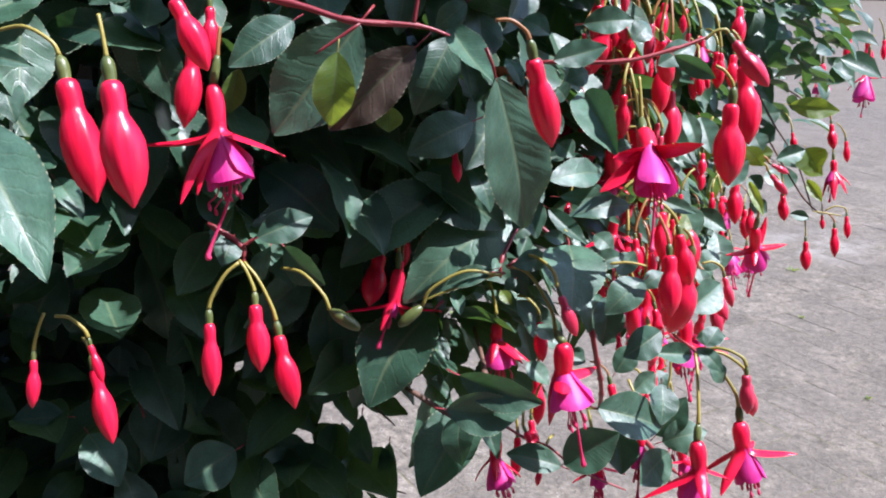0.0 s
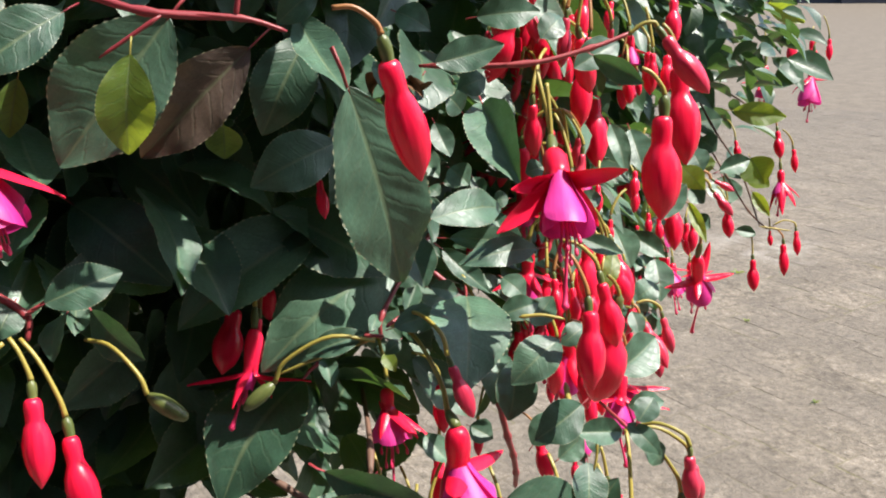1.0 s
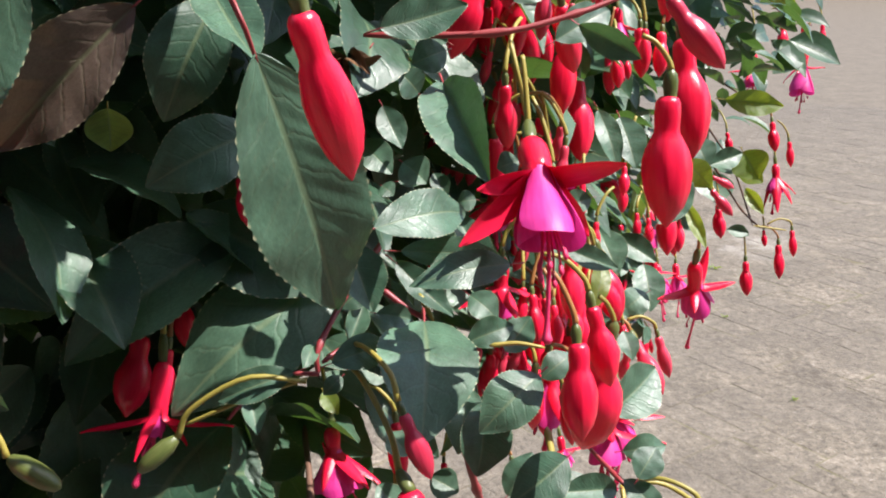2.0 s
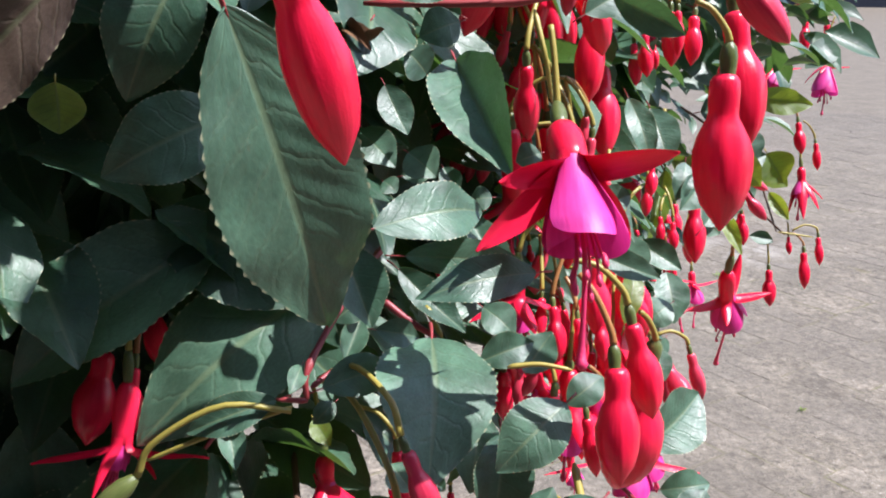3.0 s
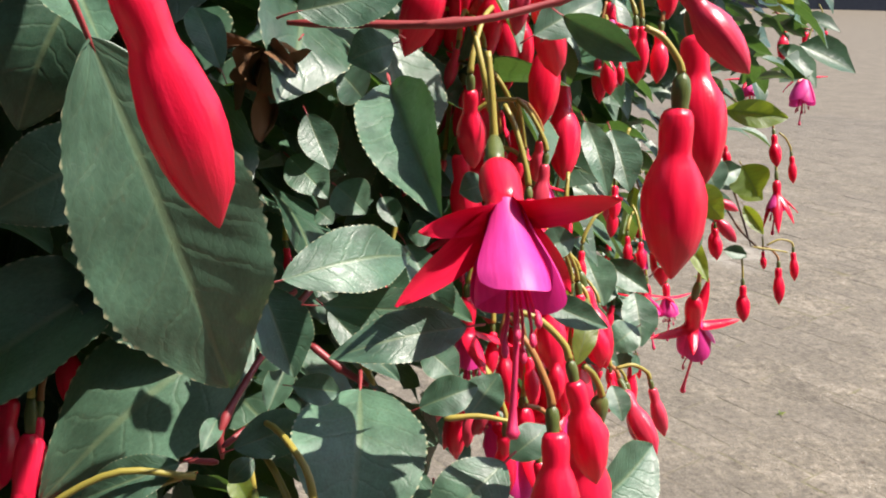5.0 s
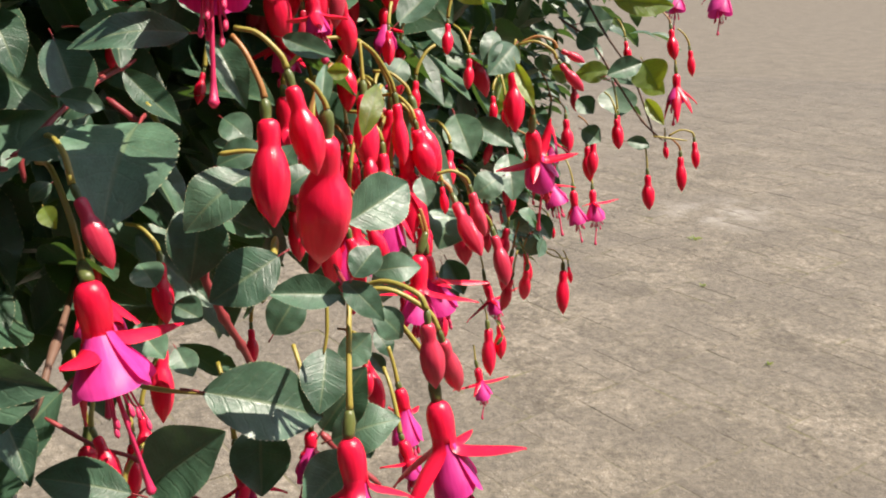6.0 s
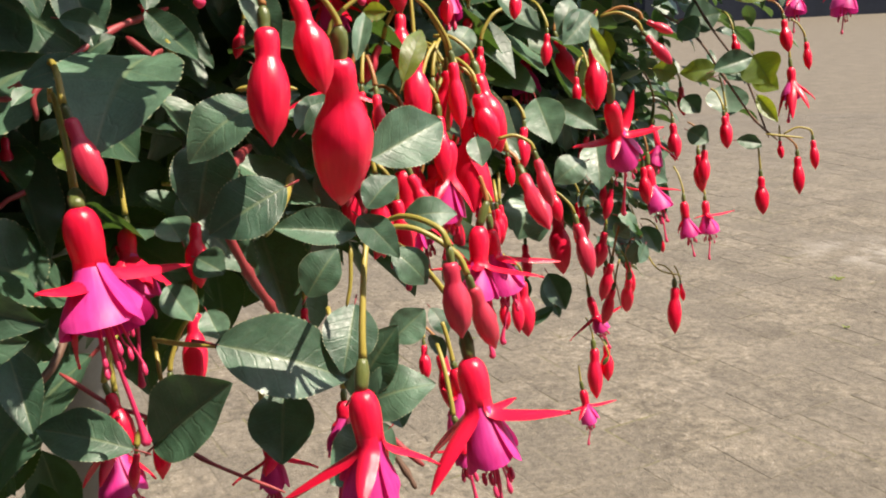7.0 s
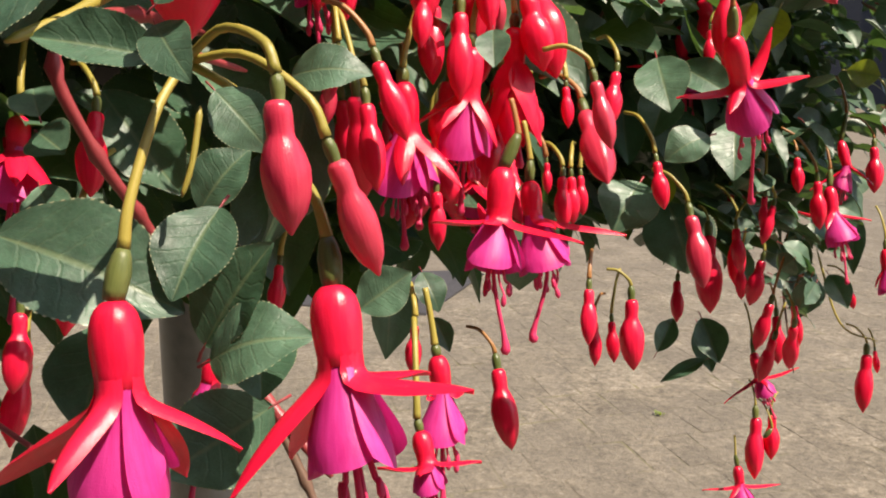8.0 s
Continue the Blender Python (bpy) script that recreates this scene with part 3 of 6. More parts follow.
random.seed(5)
# fitted plant parts
stem([(0.0127, 0.4215, 1.2130), (0.0546, 0.4233, 1.2056), (0.0770, 0.4221, 1.1995), (0.1005, 0.4270, 1.1976)], 0.0028, 'red')
stem([(0.0770, 0.4221, 1.1995), (0.1012, 0.4266, 1.1976), (0.1130, 0.4290, 1.1940)], 0.0019, 'red')
stem([(0.0997, 0.4263, 1.1972), (0.1022, 0.4270, 1.2113)], 0.0018, 'red')
stem([(0.0812, 0.4220, 1.1986), (0.0652, 0.4180, 1.1879)], 0.0015, 'red')
stem([(0.1479, 0.4944, 1.1784), (0.1840, 0.4928, 1.1792), (0.2072, 0.4963, 1.1843), (0.2221, 0.5000, 1.1894)], 0.0022, 'red')
stem([(0.0176, 0.4317, 1.1203), (0.0309, 0.4309, 1.1113), (0.0315, 0.4286, 1.1037)], 0.0028, 'red')
stem([(0.0317, 0.4292, 1.1118), (0.0384, 0.4308, 1.1161)], 0.0016, 'red')
stem([(0.1530, 0.5170, 1.1134), (0.1450, 0.4951, 1.1080), (0.1353, 0.4714, 1.0959), (0.1346, 0.4686, 1.0874)], 0.0021, 'red')
stem([(0.1364, 0.4556, 1.0940), (0.1294, 0.4562, 1.0941)], 0.0016, 'red')
stem([(0.1372, 0.4565, 1.0969), (0.1419, 0.4617, 1.0989)], 0.0016, 'red')
stem([(0.1343, 0.4466, 1.0972), (0.1159, 0.4458, 1.0906), (0.1026, 0.4460, 1.0847)], 0.0014, 'green')
stem([(0.1596, 0.4625, 1.0313), (0.1689, 0.4591, 1.0312), (0.1801, 0.4562, 1.0315)], 0.0016, 'green')
stem([(0.2186, 0.4512, 1.0618), (0.2129, 0.4808, 1.0589)], 0.0016, 'red')
stem([(0.2055, 0.4892, 1.0007), (0.2134, 0.4886, 0.9918), (0.2237, 0.4881, 0.9818)], 0.0028, 'red')
stem([(0.2081, 0.4892, 0.9981), (0.2187, 0.4868, 0.9806), (0.2213, 0.4861, 0.9756)], 0.0022, 'wood')
stem([(0.3505, 0.9246, 1.1437), (0.3776, 0.9086, 1.0917), (0.4003, 0.8981, 1.0569), (0.4162, 0.8850, 1.0132)], 0.002, 'wood')
stem([(0.4087, 0.8649, 1.0188), (0.4333, 0.8644, 1.0153)], 0.0018, 'green')
stem([(0.4642, 1.0858, 1.1883), (0.4998, 1.0814, 1.1570), (0.5241, 1.0728, 1.1472)], 0.0022, 'red')
stem([(0.3356, 0.9048, 1.1541), (0.3753, 0.8958, 1.1247), (0.4019, 0.8907, 1.1079)], 0.002, 'wood')
stem([(0.3459, 0.9035, 1.0982), (0.3690, 0.8999, 1.0817), (0.3875, 0.8927, 1.0538), (0.4061, 0.8854, 1.0261), (0.4215, 0.8824, 1.0117)], 0.002, 'wood')
stem([(0.3374, 1.0088, 0.9432), (0.3543, 0.9950, 0.8956), (0.3782, 0.9932, 0.8849)], 0.0018, 'green')
stem([(0.3101, 1.0111, 1.0124), (0.3153, 0.9857, 0.9303), (0.3262, 0.9662, 0.8662)], 0.002, 'wood')
stem([(0.1660, 0.5400, 1.0690), (0.1735, 0.5040, 1.0710), (0.1765, 0.4830, 1.0680), (0.1769, 0.4748, 1.0598), (0.1804, 0.4804, 1.0436), (0.1834, 0.4873, 1.0320), (0.1853, 0.4942, 1.0205), (0.1862, 0.5040, 1.0080)], 0.0031, 'red')
stem([(0.0916, 0.4735, 1.0314), (0.1238, 0.4640, 1.0188), (0.1288, 0.4865, 1.0331), (0.1187, 0.5517, 1.0444)], 0.0030, 'wood')
stem([(0.1329, 0.4628, 1.0223), (0.1469, 0.4601, 1.0144), (0.1580, 0.4579, 1.0113), (0.1714, 0.4551, 1.0017), (0.1930, 0.4525, 0.9935)], 0.0014, 'red')
stem([(0.0524, 0.5326, 1.0245), (0.0646, 0.5254, 1.0027), (0.0826, 0.5197, 0.9868)], 0.0015, 'wood')
stem([(0.0496, 0.5152, 0.9676), (0.0669, 0.5136, 0.9570), (0.0890, 0.5093, 0.9529)], 0.0015, 'wood')
stem([(0.1989, 0.4658, 1.0721), (0.1991, 0.4537, 1.0670), (0.1981, 0.4416, 1.0627)], 0.0024, 'green')
stem([(0.2113, 0.4686, 1.0531), (0.2112, 0.4657, 1.0443), (0.2101, 0.4638, 1.0386)], 0.0013, 'green')
stem([(0.1522, 0.4879, 1.1062), (0.1591, 0.4858, 1.1012), (0.1659, 0.4841, 1.0974)], 0.0022, 'red')
stem([(0.1631, 0.4869, 1.1051), (0.1673, 0.4841, 1.0974)], 0.0022, 'green')
stem([(0.1886, 0.4937, 1.1774), (0.1911, 0.4890, 1.1664), (0.1940, 0.4951, 1.1553)], 0.0016, 'green')
stem([(0.1832, 0.4779, 1.0921), (0.1912, 0.4777, 1.0929), (0.1993, 0.4768, 1.0917)], 0.0016, 'green')
leaf((-0.0365, 0.3648, 1.1712), (0.0001, 0.3319, 1.1314), (0.3000, -0.5800, 0.7600), 0.0256, 'g')
leaf((-0.0459, 0.4403, 1.1352), (-0.0312, 0.4288, 1.1226), (0.2100, -0.6300, 0.7500), 0.0101, 'g')
leaf((-0.0610, 0.4214, 1.1867), (-0.0390, 0.4188, 1.1824), (-0.0200, -0.8700, 0.5000), 0.007, 'g')
leaf((-0.0070, 0.4640, 1.1865), (-0.0569, 0.4668, 1.1940), (-0.0200, -0.9000, 0.4400), 0.0144, 'g')
leaf((-0.0249, 0.4630, 1.2064), (-0.0028, 0.4521, 1.1886), (0.0700, -0.7400, 0.6600), 0.0124, 'g')
leaf((-0.0282, 0.4787, 1.1618), (-0.0099, 0.4790, 1.1615), (0.0200, -0.9100, 0.4200), 0.0068, 'g')
leaf((-0.0480, 0.4621, 1.2109), (-0.0737, 0.4533, 1.2013), (0.2400, -0.9500, 0.1900), 0.0158, 'g')
leaf((-0.0643, 0.4414, 1.1750), (-0.0536, 0.4296, 1.1604), (0.3300, -0.6000, 0.7300), 0.0132, 'g')
leaf((0.0585, 0.4148, 1.1998), (0.0387, 0.3998, 1.1852), (0.3200, -0.8900, 0.3100), 0.0146, 'g')
leaf((0.0783, 0.4406, 1.1973), (0.0453, 0.4334, 1.1558), (0.0400, -1.0000, 0.0300), 0.0308, 'g')
# yellow-green here paints sun shining through an older leaf
leaf((0.0733, 0.4181, 1.1888), (0.0698, 0.4190, 1.1616), (0.1200, -0.9900, -0.0800), 0.0152, 'y')
leaf((0.0991, 0.4482, 1.1883), (0.0643, 0.4475, 1.1554), (0.0100, -1.0000, 0.0300), 0.0208, 'p')
# these two yellow-greens also paint sunlight coming through
leaf((0.0283, 0.4523, 1.1788), (0.0233, 0.4521, 1.1608), (0.2000, -0.9800, -0.0700), 0.0094, 'y')
leaf((0.0872, 0.4591, 1.1635), (0.0871, 0.4590, 1.1530), (0.0900, -1.0000, -0.0100), 0.0114, 'y')
leaf((0.1118, 0.4794, 1.1899), (0.0967, 0.4722, 1.1581), (0.2700, -0.7900, 0.5500), 0.0204, 'g')
leaf((0.1214, 0.4676, 1.1565), (0.0951, 0.4570, 1.1446), (0.1700, -0.8900, 0.4100), 0.019, 'g')
leaf((0.0327, 0.5240, 1.1430), (0.0686, 0.5038, 1.1182), (0.0200, -0.7600, 0.6500), 0.0244, 'g')
leaf((0.0274, 0.4851, 1.1317), (0.0634, 0.4697, 1.1084), (0.0300, -0.7500, 0.6600), 0.0267, 'g')
leaf((0.0380, 0.4284, 1.1156), (0.0582, 0.4387, 1.1223), (0.1500, -0.8900, 0.4300), 0.0137, 'g')
leaf((0.0272, 0.4323, 1.1143), (0.0246, 0.4233, 1.1062), (0.3800, -0.7600, 0.5300), 0.0111, 'g')
leaf((0.0407, 0.4372, 1.1095), (0.0383, 0.4270, 1.0980), (-0.50, -0.82, 0.12), 0.0108, 'g')
leaf((0.0443, 0.4470, 1.1066), (0.0618, 0.4393, 1.0926), (-0.50, -0.82, 0.12), 0.0143, 'g')
leaf((0.1103, 0.4997, 1.1202), (0.0632, 0.4729, 1.0904), (-0.50, -0.82, 0.12), 0.029, 'g')
leaf((0.1390, 0.5043, 1.1074), (0.0914, 0.4741, 1.0741), (-0.60, -0.78, -0.12), 0.034, 'g')
leaf((0.1029, 0.4967, 1.0601), (0.0754, 0.4625, 1.0280), (-0.50, -0.82, 0.12), 0.0372, 'g')
leaf((0.1269, 0.4921, 1.0162), (0.0995, 0.4604, 0.9827), (-0.50, -0.82, 0.12), 0.0305, 'g')
leaf((0.1130, 0.4302, 1.0427), (0.1449, 0.4298, 1.0431), (-0.50, -0.82, 0.12), 0.019, 'g')
leaf((-0.0301, 0.5223, 1.0971), (-0.0328, 0.5043, 1.0763), (0.4300, -0.7100, 0.5600), 0.0208, 'g')
leaf((-0.0253, 0.5403, 1.1192), (-0.0330, 0.5237, 1.1025), (0.4300, -0.7800, 0.4700), 0.0199, 'g')
leaf((-0.0870, 0.4668, 1.0650), (-0.0720, 0.4647, 1.0621), (0.0200, -0.7300, 0.6800), 0.0141, 'g')
leaf((-0.0525, 0.4593, 1.0692), (-0.0546, 0.4539, 1.0633), (0.4600, -0.7400, 0.5000), 0.01, 'g')
leaf((-0.0627, 0.4580, 1.0195), (-0.0868, 0.4562, 1.0178), (0.0200, -0.7800, 0.6200), 0.0156, 'g')
leaf((-0.0521, 0.4561, 1.0122), (-0.0334, 0.4410, 0.9956), (0.2700, -0.5400, 0.8000), 0.02, 'g')
leaf((-0.0343, 0.4743, 1.0184), (-0.0540, 0.4963, 1.0435), (0.3000, -0.5800, 0.7500), 0.0244, 'g')
leaf((-0.0292, 0.4984, 1.0127), (-0.0319, 0.4753, 0.9877), (0.4000, -0.6900, 0.6000), 0.0305, 'g')
leaf((0.0085, 0.4805, 0.9923), (-0.0134, 0.4675, 0.9806), (0.1500, -0.8300, 0.5400), 0.0244, 'g')
leaf((0.0534, 0.5251, 1.0183), (0.0433, 0.5111, 1.0023), (0.2600, -0.7800, 0.5700), 0.0176, 'g')
leaf((0.0642, 0.5271, 0.9888), (0.0693, 0.5105, 0.9688), (-0.50, -0.82, 0.12), 0.0165, 'g')
leaf((0.0793, 0.5212, 0.9761), (0.0823, 0.5095, 0.9600), (-0.50, -0.82, 0.12), 0.012, 'g')
leaf((0.1300, 0.4173, 1.1805), (0.1436, 0.4358, 1.1190), (0.34, -0.87, 0.36), 0.0282, 'g', BROAD_LEAF)
leaf((0.1114, 0.4620, 1.1957), (0.1290, 0.4274, 1.1771), (0.1800, -0.8400, 0.5100), 0.0139, 'g')
leaf((0.1411, 0.4525, 1.1727), (0.1343, 0.4644, 1.1834), (0.0600, -0.7500, 0.6600), 0.0065, 'g')
leaf((0.1703, 0.5000, 1.1648), (0.1803, 0.4558, 1.1456), (-0.20, -0.90, 0.30), 0.0171, 'g')
leaf((0.1518, 0.4417, 1.1376), (0.1755, 0.4595, 1.1374), (-0.1600, -0.8700, 0.4700), 0.0128, 'g')
leaf((0.1851, 0.4476, 1.1267), (0.1606, 0.4374, 1.1251), (-0.3700, -0.8100, 0.4500), 0.0099, 'g')
leaf((0.1643, 0.4737, 1.1016), (0.1634, 0.4366, 1.0848), (0.1300, -0.8200, 0.5500), 0.0274, 'g')
leaf((0.1398, 0.4544, 1.0976), (0.1556, 0.4613, 1.1000), (-0.0000, -0.8200, 0.5700), 0.0097, 'g')
leaf((0.1306, 0.4487, 1.0978), (0.1118, 0.4452, 1.0918), (0.0200, -0.8300, 0.5500), 0.0087, 'g')
leaf((0.1953, 0.4612, 1.0905), (0.1787, 0.4507, 1.0790), (0.0100, -0.7700, 0.6400), 0.0148, 'g')
leaf((0.1782, 0.4994, 1.0841), (0.1932, 0.5027, 1.0886), (0.0000, -0.8200, 0.5800), 0.0101, 'g')
leaf((0.1911, 0.5055, 1.0781), (0.1998, 0.5135, 1.0870), (0.0500, -0.7900, 0.6200), 0.0111, 'g')
leaf((0.1993, 0.4811, 1.0801), (0.2093, 0.4862, 1.0859), (-0.0000, -0.7700, 0.6300), 0.0089, 'g')
leaf((0.2176, 0.4694, 1.0744), (0.2345, 0.4845, 1.0816), (0.1100, -0.9700, 0.2300), 0.0155, 'g')
leaf((0.1772, 0.4806, 1.0780), (0.1740, 0.4666, 1.0637), (0.0900, -0.7400, 0.6700), 0.0128, 'g')
leaf((0.2030, 0.4723, 1.1232), (0.2167, 0.4676, 1.1186), (-0.1000, -0.8300, 0.5600), 0.0068, 'g')
leaf((0.1452, 0.5165, 1.1445), (0.1551, 0.5085, 1.1363), (-0.0500, -0.7700, 0.6400), 0.0108, 'g')
leaf((0.1569, 0.5192, 1.1314), (0.1660, 0.5199, 1.1329), (0.0000, -0.9000, 0.4300), 0.0059, 'g')
leaf((0.1683, 0.5214, 1.1334), (0.1724, 0.5155, 1.1270), (-0.0100, -0.7600, 0.6500), 0.0062, 'g')
leaf((0.1515, 0.5249, 1.1286), (0.1554, 0.5225, 1.1260), (-0.0600, -0.7800, 0.6300), 0.0064, 'g')
leaf((0.1447, 0.5402, 1.1499), (0.1589, 0.5283, 1.1374), (-0.0500, -0.7800, 0.6300), 0.0075, 's')
leaf((0.1369, 0.5700, 1.1689), (0.1647, 0.5617, 1.1558), (-0.1300, -0.8600, 0.5000), 0.0166, 'g')
leaf((0.1519, 0.5776, 1.1522), (0.1412, 0.5791, 1.1574), (-0.1200, -0.8500, 0.5200), 0.0131, 'g')
leaf((0.1681, 0.5661, 1.1538), (0.1613, 0.5644, 1.1468), (0.2100, -0.8700, 0.4400), 0.0081, 'g')
leaf((0.1401, 0.4855, 1.1013), (0.1480, 0.4900, 1.1068), (0.1300, -0.8500, 0.5000), 0.0083, 'g')
leaf((0.1431, 0.4804, 1.0929), (0.1467, 0.4892, 1.1013), (0.2100, -0.7800, 0.5900), 0.0069, 's')
leaf((0.1722, 0.5148, 1.1750), (0.1623, 0.5194, 1.1789), (-0.1500, -0.8900, 0.4400), 0.0092, 'g')
leaf((0.1909, 0.5699, 1.1641), (0.1938, 0.5726, 1.1731), (0.1400, -0.8100, 0.5800), 0.0083, 'g')
leaf((0.1351, 0.4773, 1.0785), (0.1395, 0.4723, 1.0738), (-0.0700, -0.7400, 0.6600), 0.0055, 'y')
leaf((0.1140, 0.4759, 1.0788), (0.1172, 0.4674, 1.0702), (0.2700, -0.6500, 0.7100), 0.0068, 'g')
leaf((0.1333, 0.4728, 1.0952), (0.1313, 0.4641, 1.0918), (0.2300, -0.7900, 0.5600), 0.0047, 'g')
leaf((0.1412, 0.4692, 1.0870), (0.1363, 0.4658, 1.0831), (0.1200, -0.8300, 0.5500), 0.0052, 'g')
leaf((0.1946, 0.5148, 1.1388), (0.1878, 0.5133, 1.1367), (0.0500, -0.9000, 0.4400), 0.0084, 'g')
leaf((0.1805, 0.5018, 1.1295), (0.1748, 0.5016, 1.1288), (-0.0100, -0.8800, 0.4700), 0.0066, 'g')
leaf((0.2080, 0.4658, 1.1389), (0.2000, 0.4643, 1.1368), (0.0200, -0.8700, 0.4900), 0.0065, 'g')
leaf((0.2111, 0.5120, 1.1804), (0.2288, 0.5051, 1.1713), (-0.4700, -0.8700, -0.1600), 0.0091, 's')
leaf((0.2047, 0.5152, 1.1755), (0.2231, 0.5253, 1.1844), (0.1300, -0.9000, 0.4200), 0.0121, 'g')
leaf((0.1533, 0.4620, 1.1823), (0.1749, 0.4664, 1.1877), (0.0800, -0.9400, 0.3400), 0.0113, 'g')
leaf((0.1674, 0.4892, 1.1951), (0.1888, 0.4898, 1.1971), (0.0100, -0.9500, 0.3200), 0.012, 'g')
leaf((0.1411, 0.4725, 1.1975), (0.1518, 0.4670, 1.1924), (-0.1200, -0.8700, 0.4800), 0.0103, 'g')
leaf((0.1183, 0.4549, 1.2048), (0.1064, 0.4529, 1.1948), (0.3100, -0.9000, 0.3200), 0.0098, 'g')
leaf((0.2265, 0.5525, 1.1489), (0.2320, 0.5392, 1.1303), (-0.0800, -0.7800, 0.6200), 0.0086, 's')
leaf((0.2416, 0.5837, 1.1415), (0.2457, 0.5691, 1.1248), (-0.1000, -0.7800, 0.6200), 0.0134, 'g')
leaf((0.2325, 0.4885, 1.1254), (0.2444, 0.4974, 1.1357), (0.0500, -0.8000, 0.5900), 0.0092, 'g')
leaf((0.3709, 0.8397, 1.1129), (0.4095, 0.8377, 1.1087), (-0.1000, -0.9900, 0.1100), 0.0172, 'y')
leaf((0.3327, 0.8127, 1.1815), (0.3338, 0.7853, 1.1502), (-0.1400, -0.7800, 0.6100), 0.0296, 'g')
leaf((0.3286, 0.8343, 1.1669), (0.3544, 0.8235, 1.1544), (-0.1800, -0.8900, 0.4100), 0.0199, 'g')
leaf((0.3301, 0.8821, 1.1515), (0.3603, 0.8500, 1.1134), (-0.2000, -0.8200, 0.5300), 0.0295, 'g')
leaf((0.4693, 1.0670, 1.1811), (0.5006, 1.0527, 1.1639), (-0.4000, -0.9200, 0.0500), 0.0185, 'y')
leaf((0.3840, 0.8967, 1.0548), (0.4133, 0.8987, 1.0568), (-0.0100, -0.8800, 0.4700), 0.0154, 'g')
leaf((0.4069, 0.9011, 1.0562), (0.4230, 0.8916, 1.0444), (-0.4000, -0.8900, 0.2300), 0.0163, 'y')
leaf((0.3938, 0.8750, 1.0137), (0.4088, 0.8716, 1.0095), (-0.0900, -0.8600, 0.5000), 0.0089, 'g')
leaf((0.2687, 0.6915, 1.0619), (0.2881, 0.6816, 1.0511), (-0.1000, -0.8200, 0.5600), 0.014, 's')
leaf((0.2813, 0.6720, 1.0377), (0.2672, 0.6648, 1.0300), (0.0400, -0.8000, 0.6000), 0.0151, 's')
leaf((0.2599, 0.6949, 1.0651), (0.2674, 0.6776, 1.0462), (-0.0700, -0.7700, 0.6400), 0.02, 'g')
leaf((0.2203, 0.4455, 1.0674), (0.2264, 0.4513, 1.0736), (-0.0100, -0.7400, 0.6700), 0.0088, 's')
leaf((0.2176, 0.4492, 1.0650), (0.2275, 0.4417, 1.0575), (-0.0400, -0.7500, 0.6600), 0.0077, 's')
leaf((0.2511, 0.5276, 1.1361), (0.2587, 0.5211, 1.1286), (-0.4100, -0.8500, 0.3200), 0.0091, 'y')
leaf((0.2573, 0.5395, 1.1407), (0.2606, 0.5326, 1.1330), (-0.1600, -0.7900, 0.6000), 0.0105, 'g')
leaf((0.1586, 0.4886, 1.1438), (0.1653, 0.4841, 1.1389), (-0.0600, -0.7900, 0.6100), 0.0101, 'g')
leaf((0.1486, 0.5066, 1.1731), (0.1389, 0.5035, 1.1592), (0.2500, -0.8400, 0.4900), 0.0127, 's')
leaf((0.1533, 0.4790, 1.1611), (0.1585, 0.4724, 1.1508), (0.0200, -0.7600, 0.6500), 0.0078, 's')
leaf((0.1708, 0.4920, 1.1746), (0.1613, 0.4890, 1.1711), (0.1100, -0.9200, 0.3700), 0.0103, 'g')
leaf((0.1635, 0.5150, 1.1596), (0.1578, 0.5119, 1.1665), (-0.0800, -0.8000, 0.5900), 0.0109, 'g')
leaf((0.1909, 0.5052, 1.1870), (0.1994, 0.5129, 1.1944), (0.1900, -0.8700, 0.4500), 0.0106, 'g')
leaf((0.1782, 0.4557, 1.0323), (0.2093, 0.4637, 1.0198), (0.2500, -0.7400, 0.6200), 0.0215, 'g')
leaf((0.1903, 0.4701, 1.0148), (0.1915, 0.4575, 0.9987), (0.0800, -0.7100, 0.7000), 0.0172, 'g')
leaf((0.1639, 0.4451, 1.0102), (0.1862, 0.4416, 1.0280), (0.0800, -0.8100, 0.5800), 0.0195, 'g')
leaf((0.1621, 0.4385, 1.0127), (0.1385, 0.4386, 1.0184), (0.0700, -0.6800, 0.7300), 0.0128, 'g')
leaf((0.1179, 0.4324, 1.0572), (0.1519, 0.4258, 1.0484), (-0.50, -0.82, 0.12), 0.0155, 'g')
leaf((0.1219, 0.4589, 1.0310), (0.1353, 0.4428, 1.0136), (0.3700, -0.5500, 0.7500), 0.0109, 'g')
leaf((0.1192, 0.4493, 1.0323), (0.1190, 0.4332, 1.0149), (-0.50, -0.82, 0.12), 0.018, 'g')
leaf((0.1805, 0.4629, 1.0819), (0.1786, 0.4531, 1.0642), (0.3600, -0.8400, 0.4000), 0.0158, 'g')
leaf((0.2019, 0.4485, 1.0724), (0.1859, 0.4398, 1.0638), (0.2200, -0.8700, 0.4400), 0.0142, 'g')
leaf((0.2166, 0.4523, 1.0604), (0.1989, 0.4453, 1.0636), (0.0600, -0.8500, 0.5300), 0.0093, 'g')
leaf((0.2238, 0.4768, 1.0579), (0.2376, 0.4784, 1.0586), (0.0700, -0.8600, 0.5100), 0.0091, 'g')
leaf((0.2243, 0.4527, 1.0559), (0.2321, 0.4538, 1.0473), (0.0600, -0.7500, 0.6600), 0.0088, 'g')
leaf((0.1918, 0.4960, 1.0313), (0.2005, 0.5014, 1.0439), (0.2, -0.8, 0.55), 0.0125, 'g')
leaf((0.2099, 0.4753, 1.0356), (0.2084, 0.4616, 1.0219), (0.2600, -0.7300, 0.6300), 0.0144, 'g')
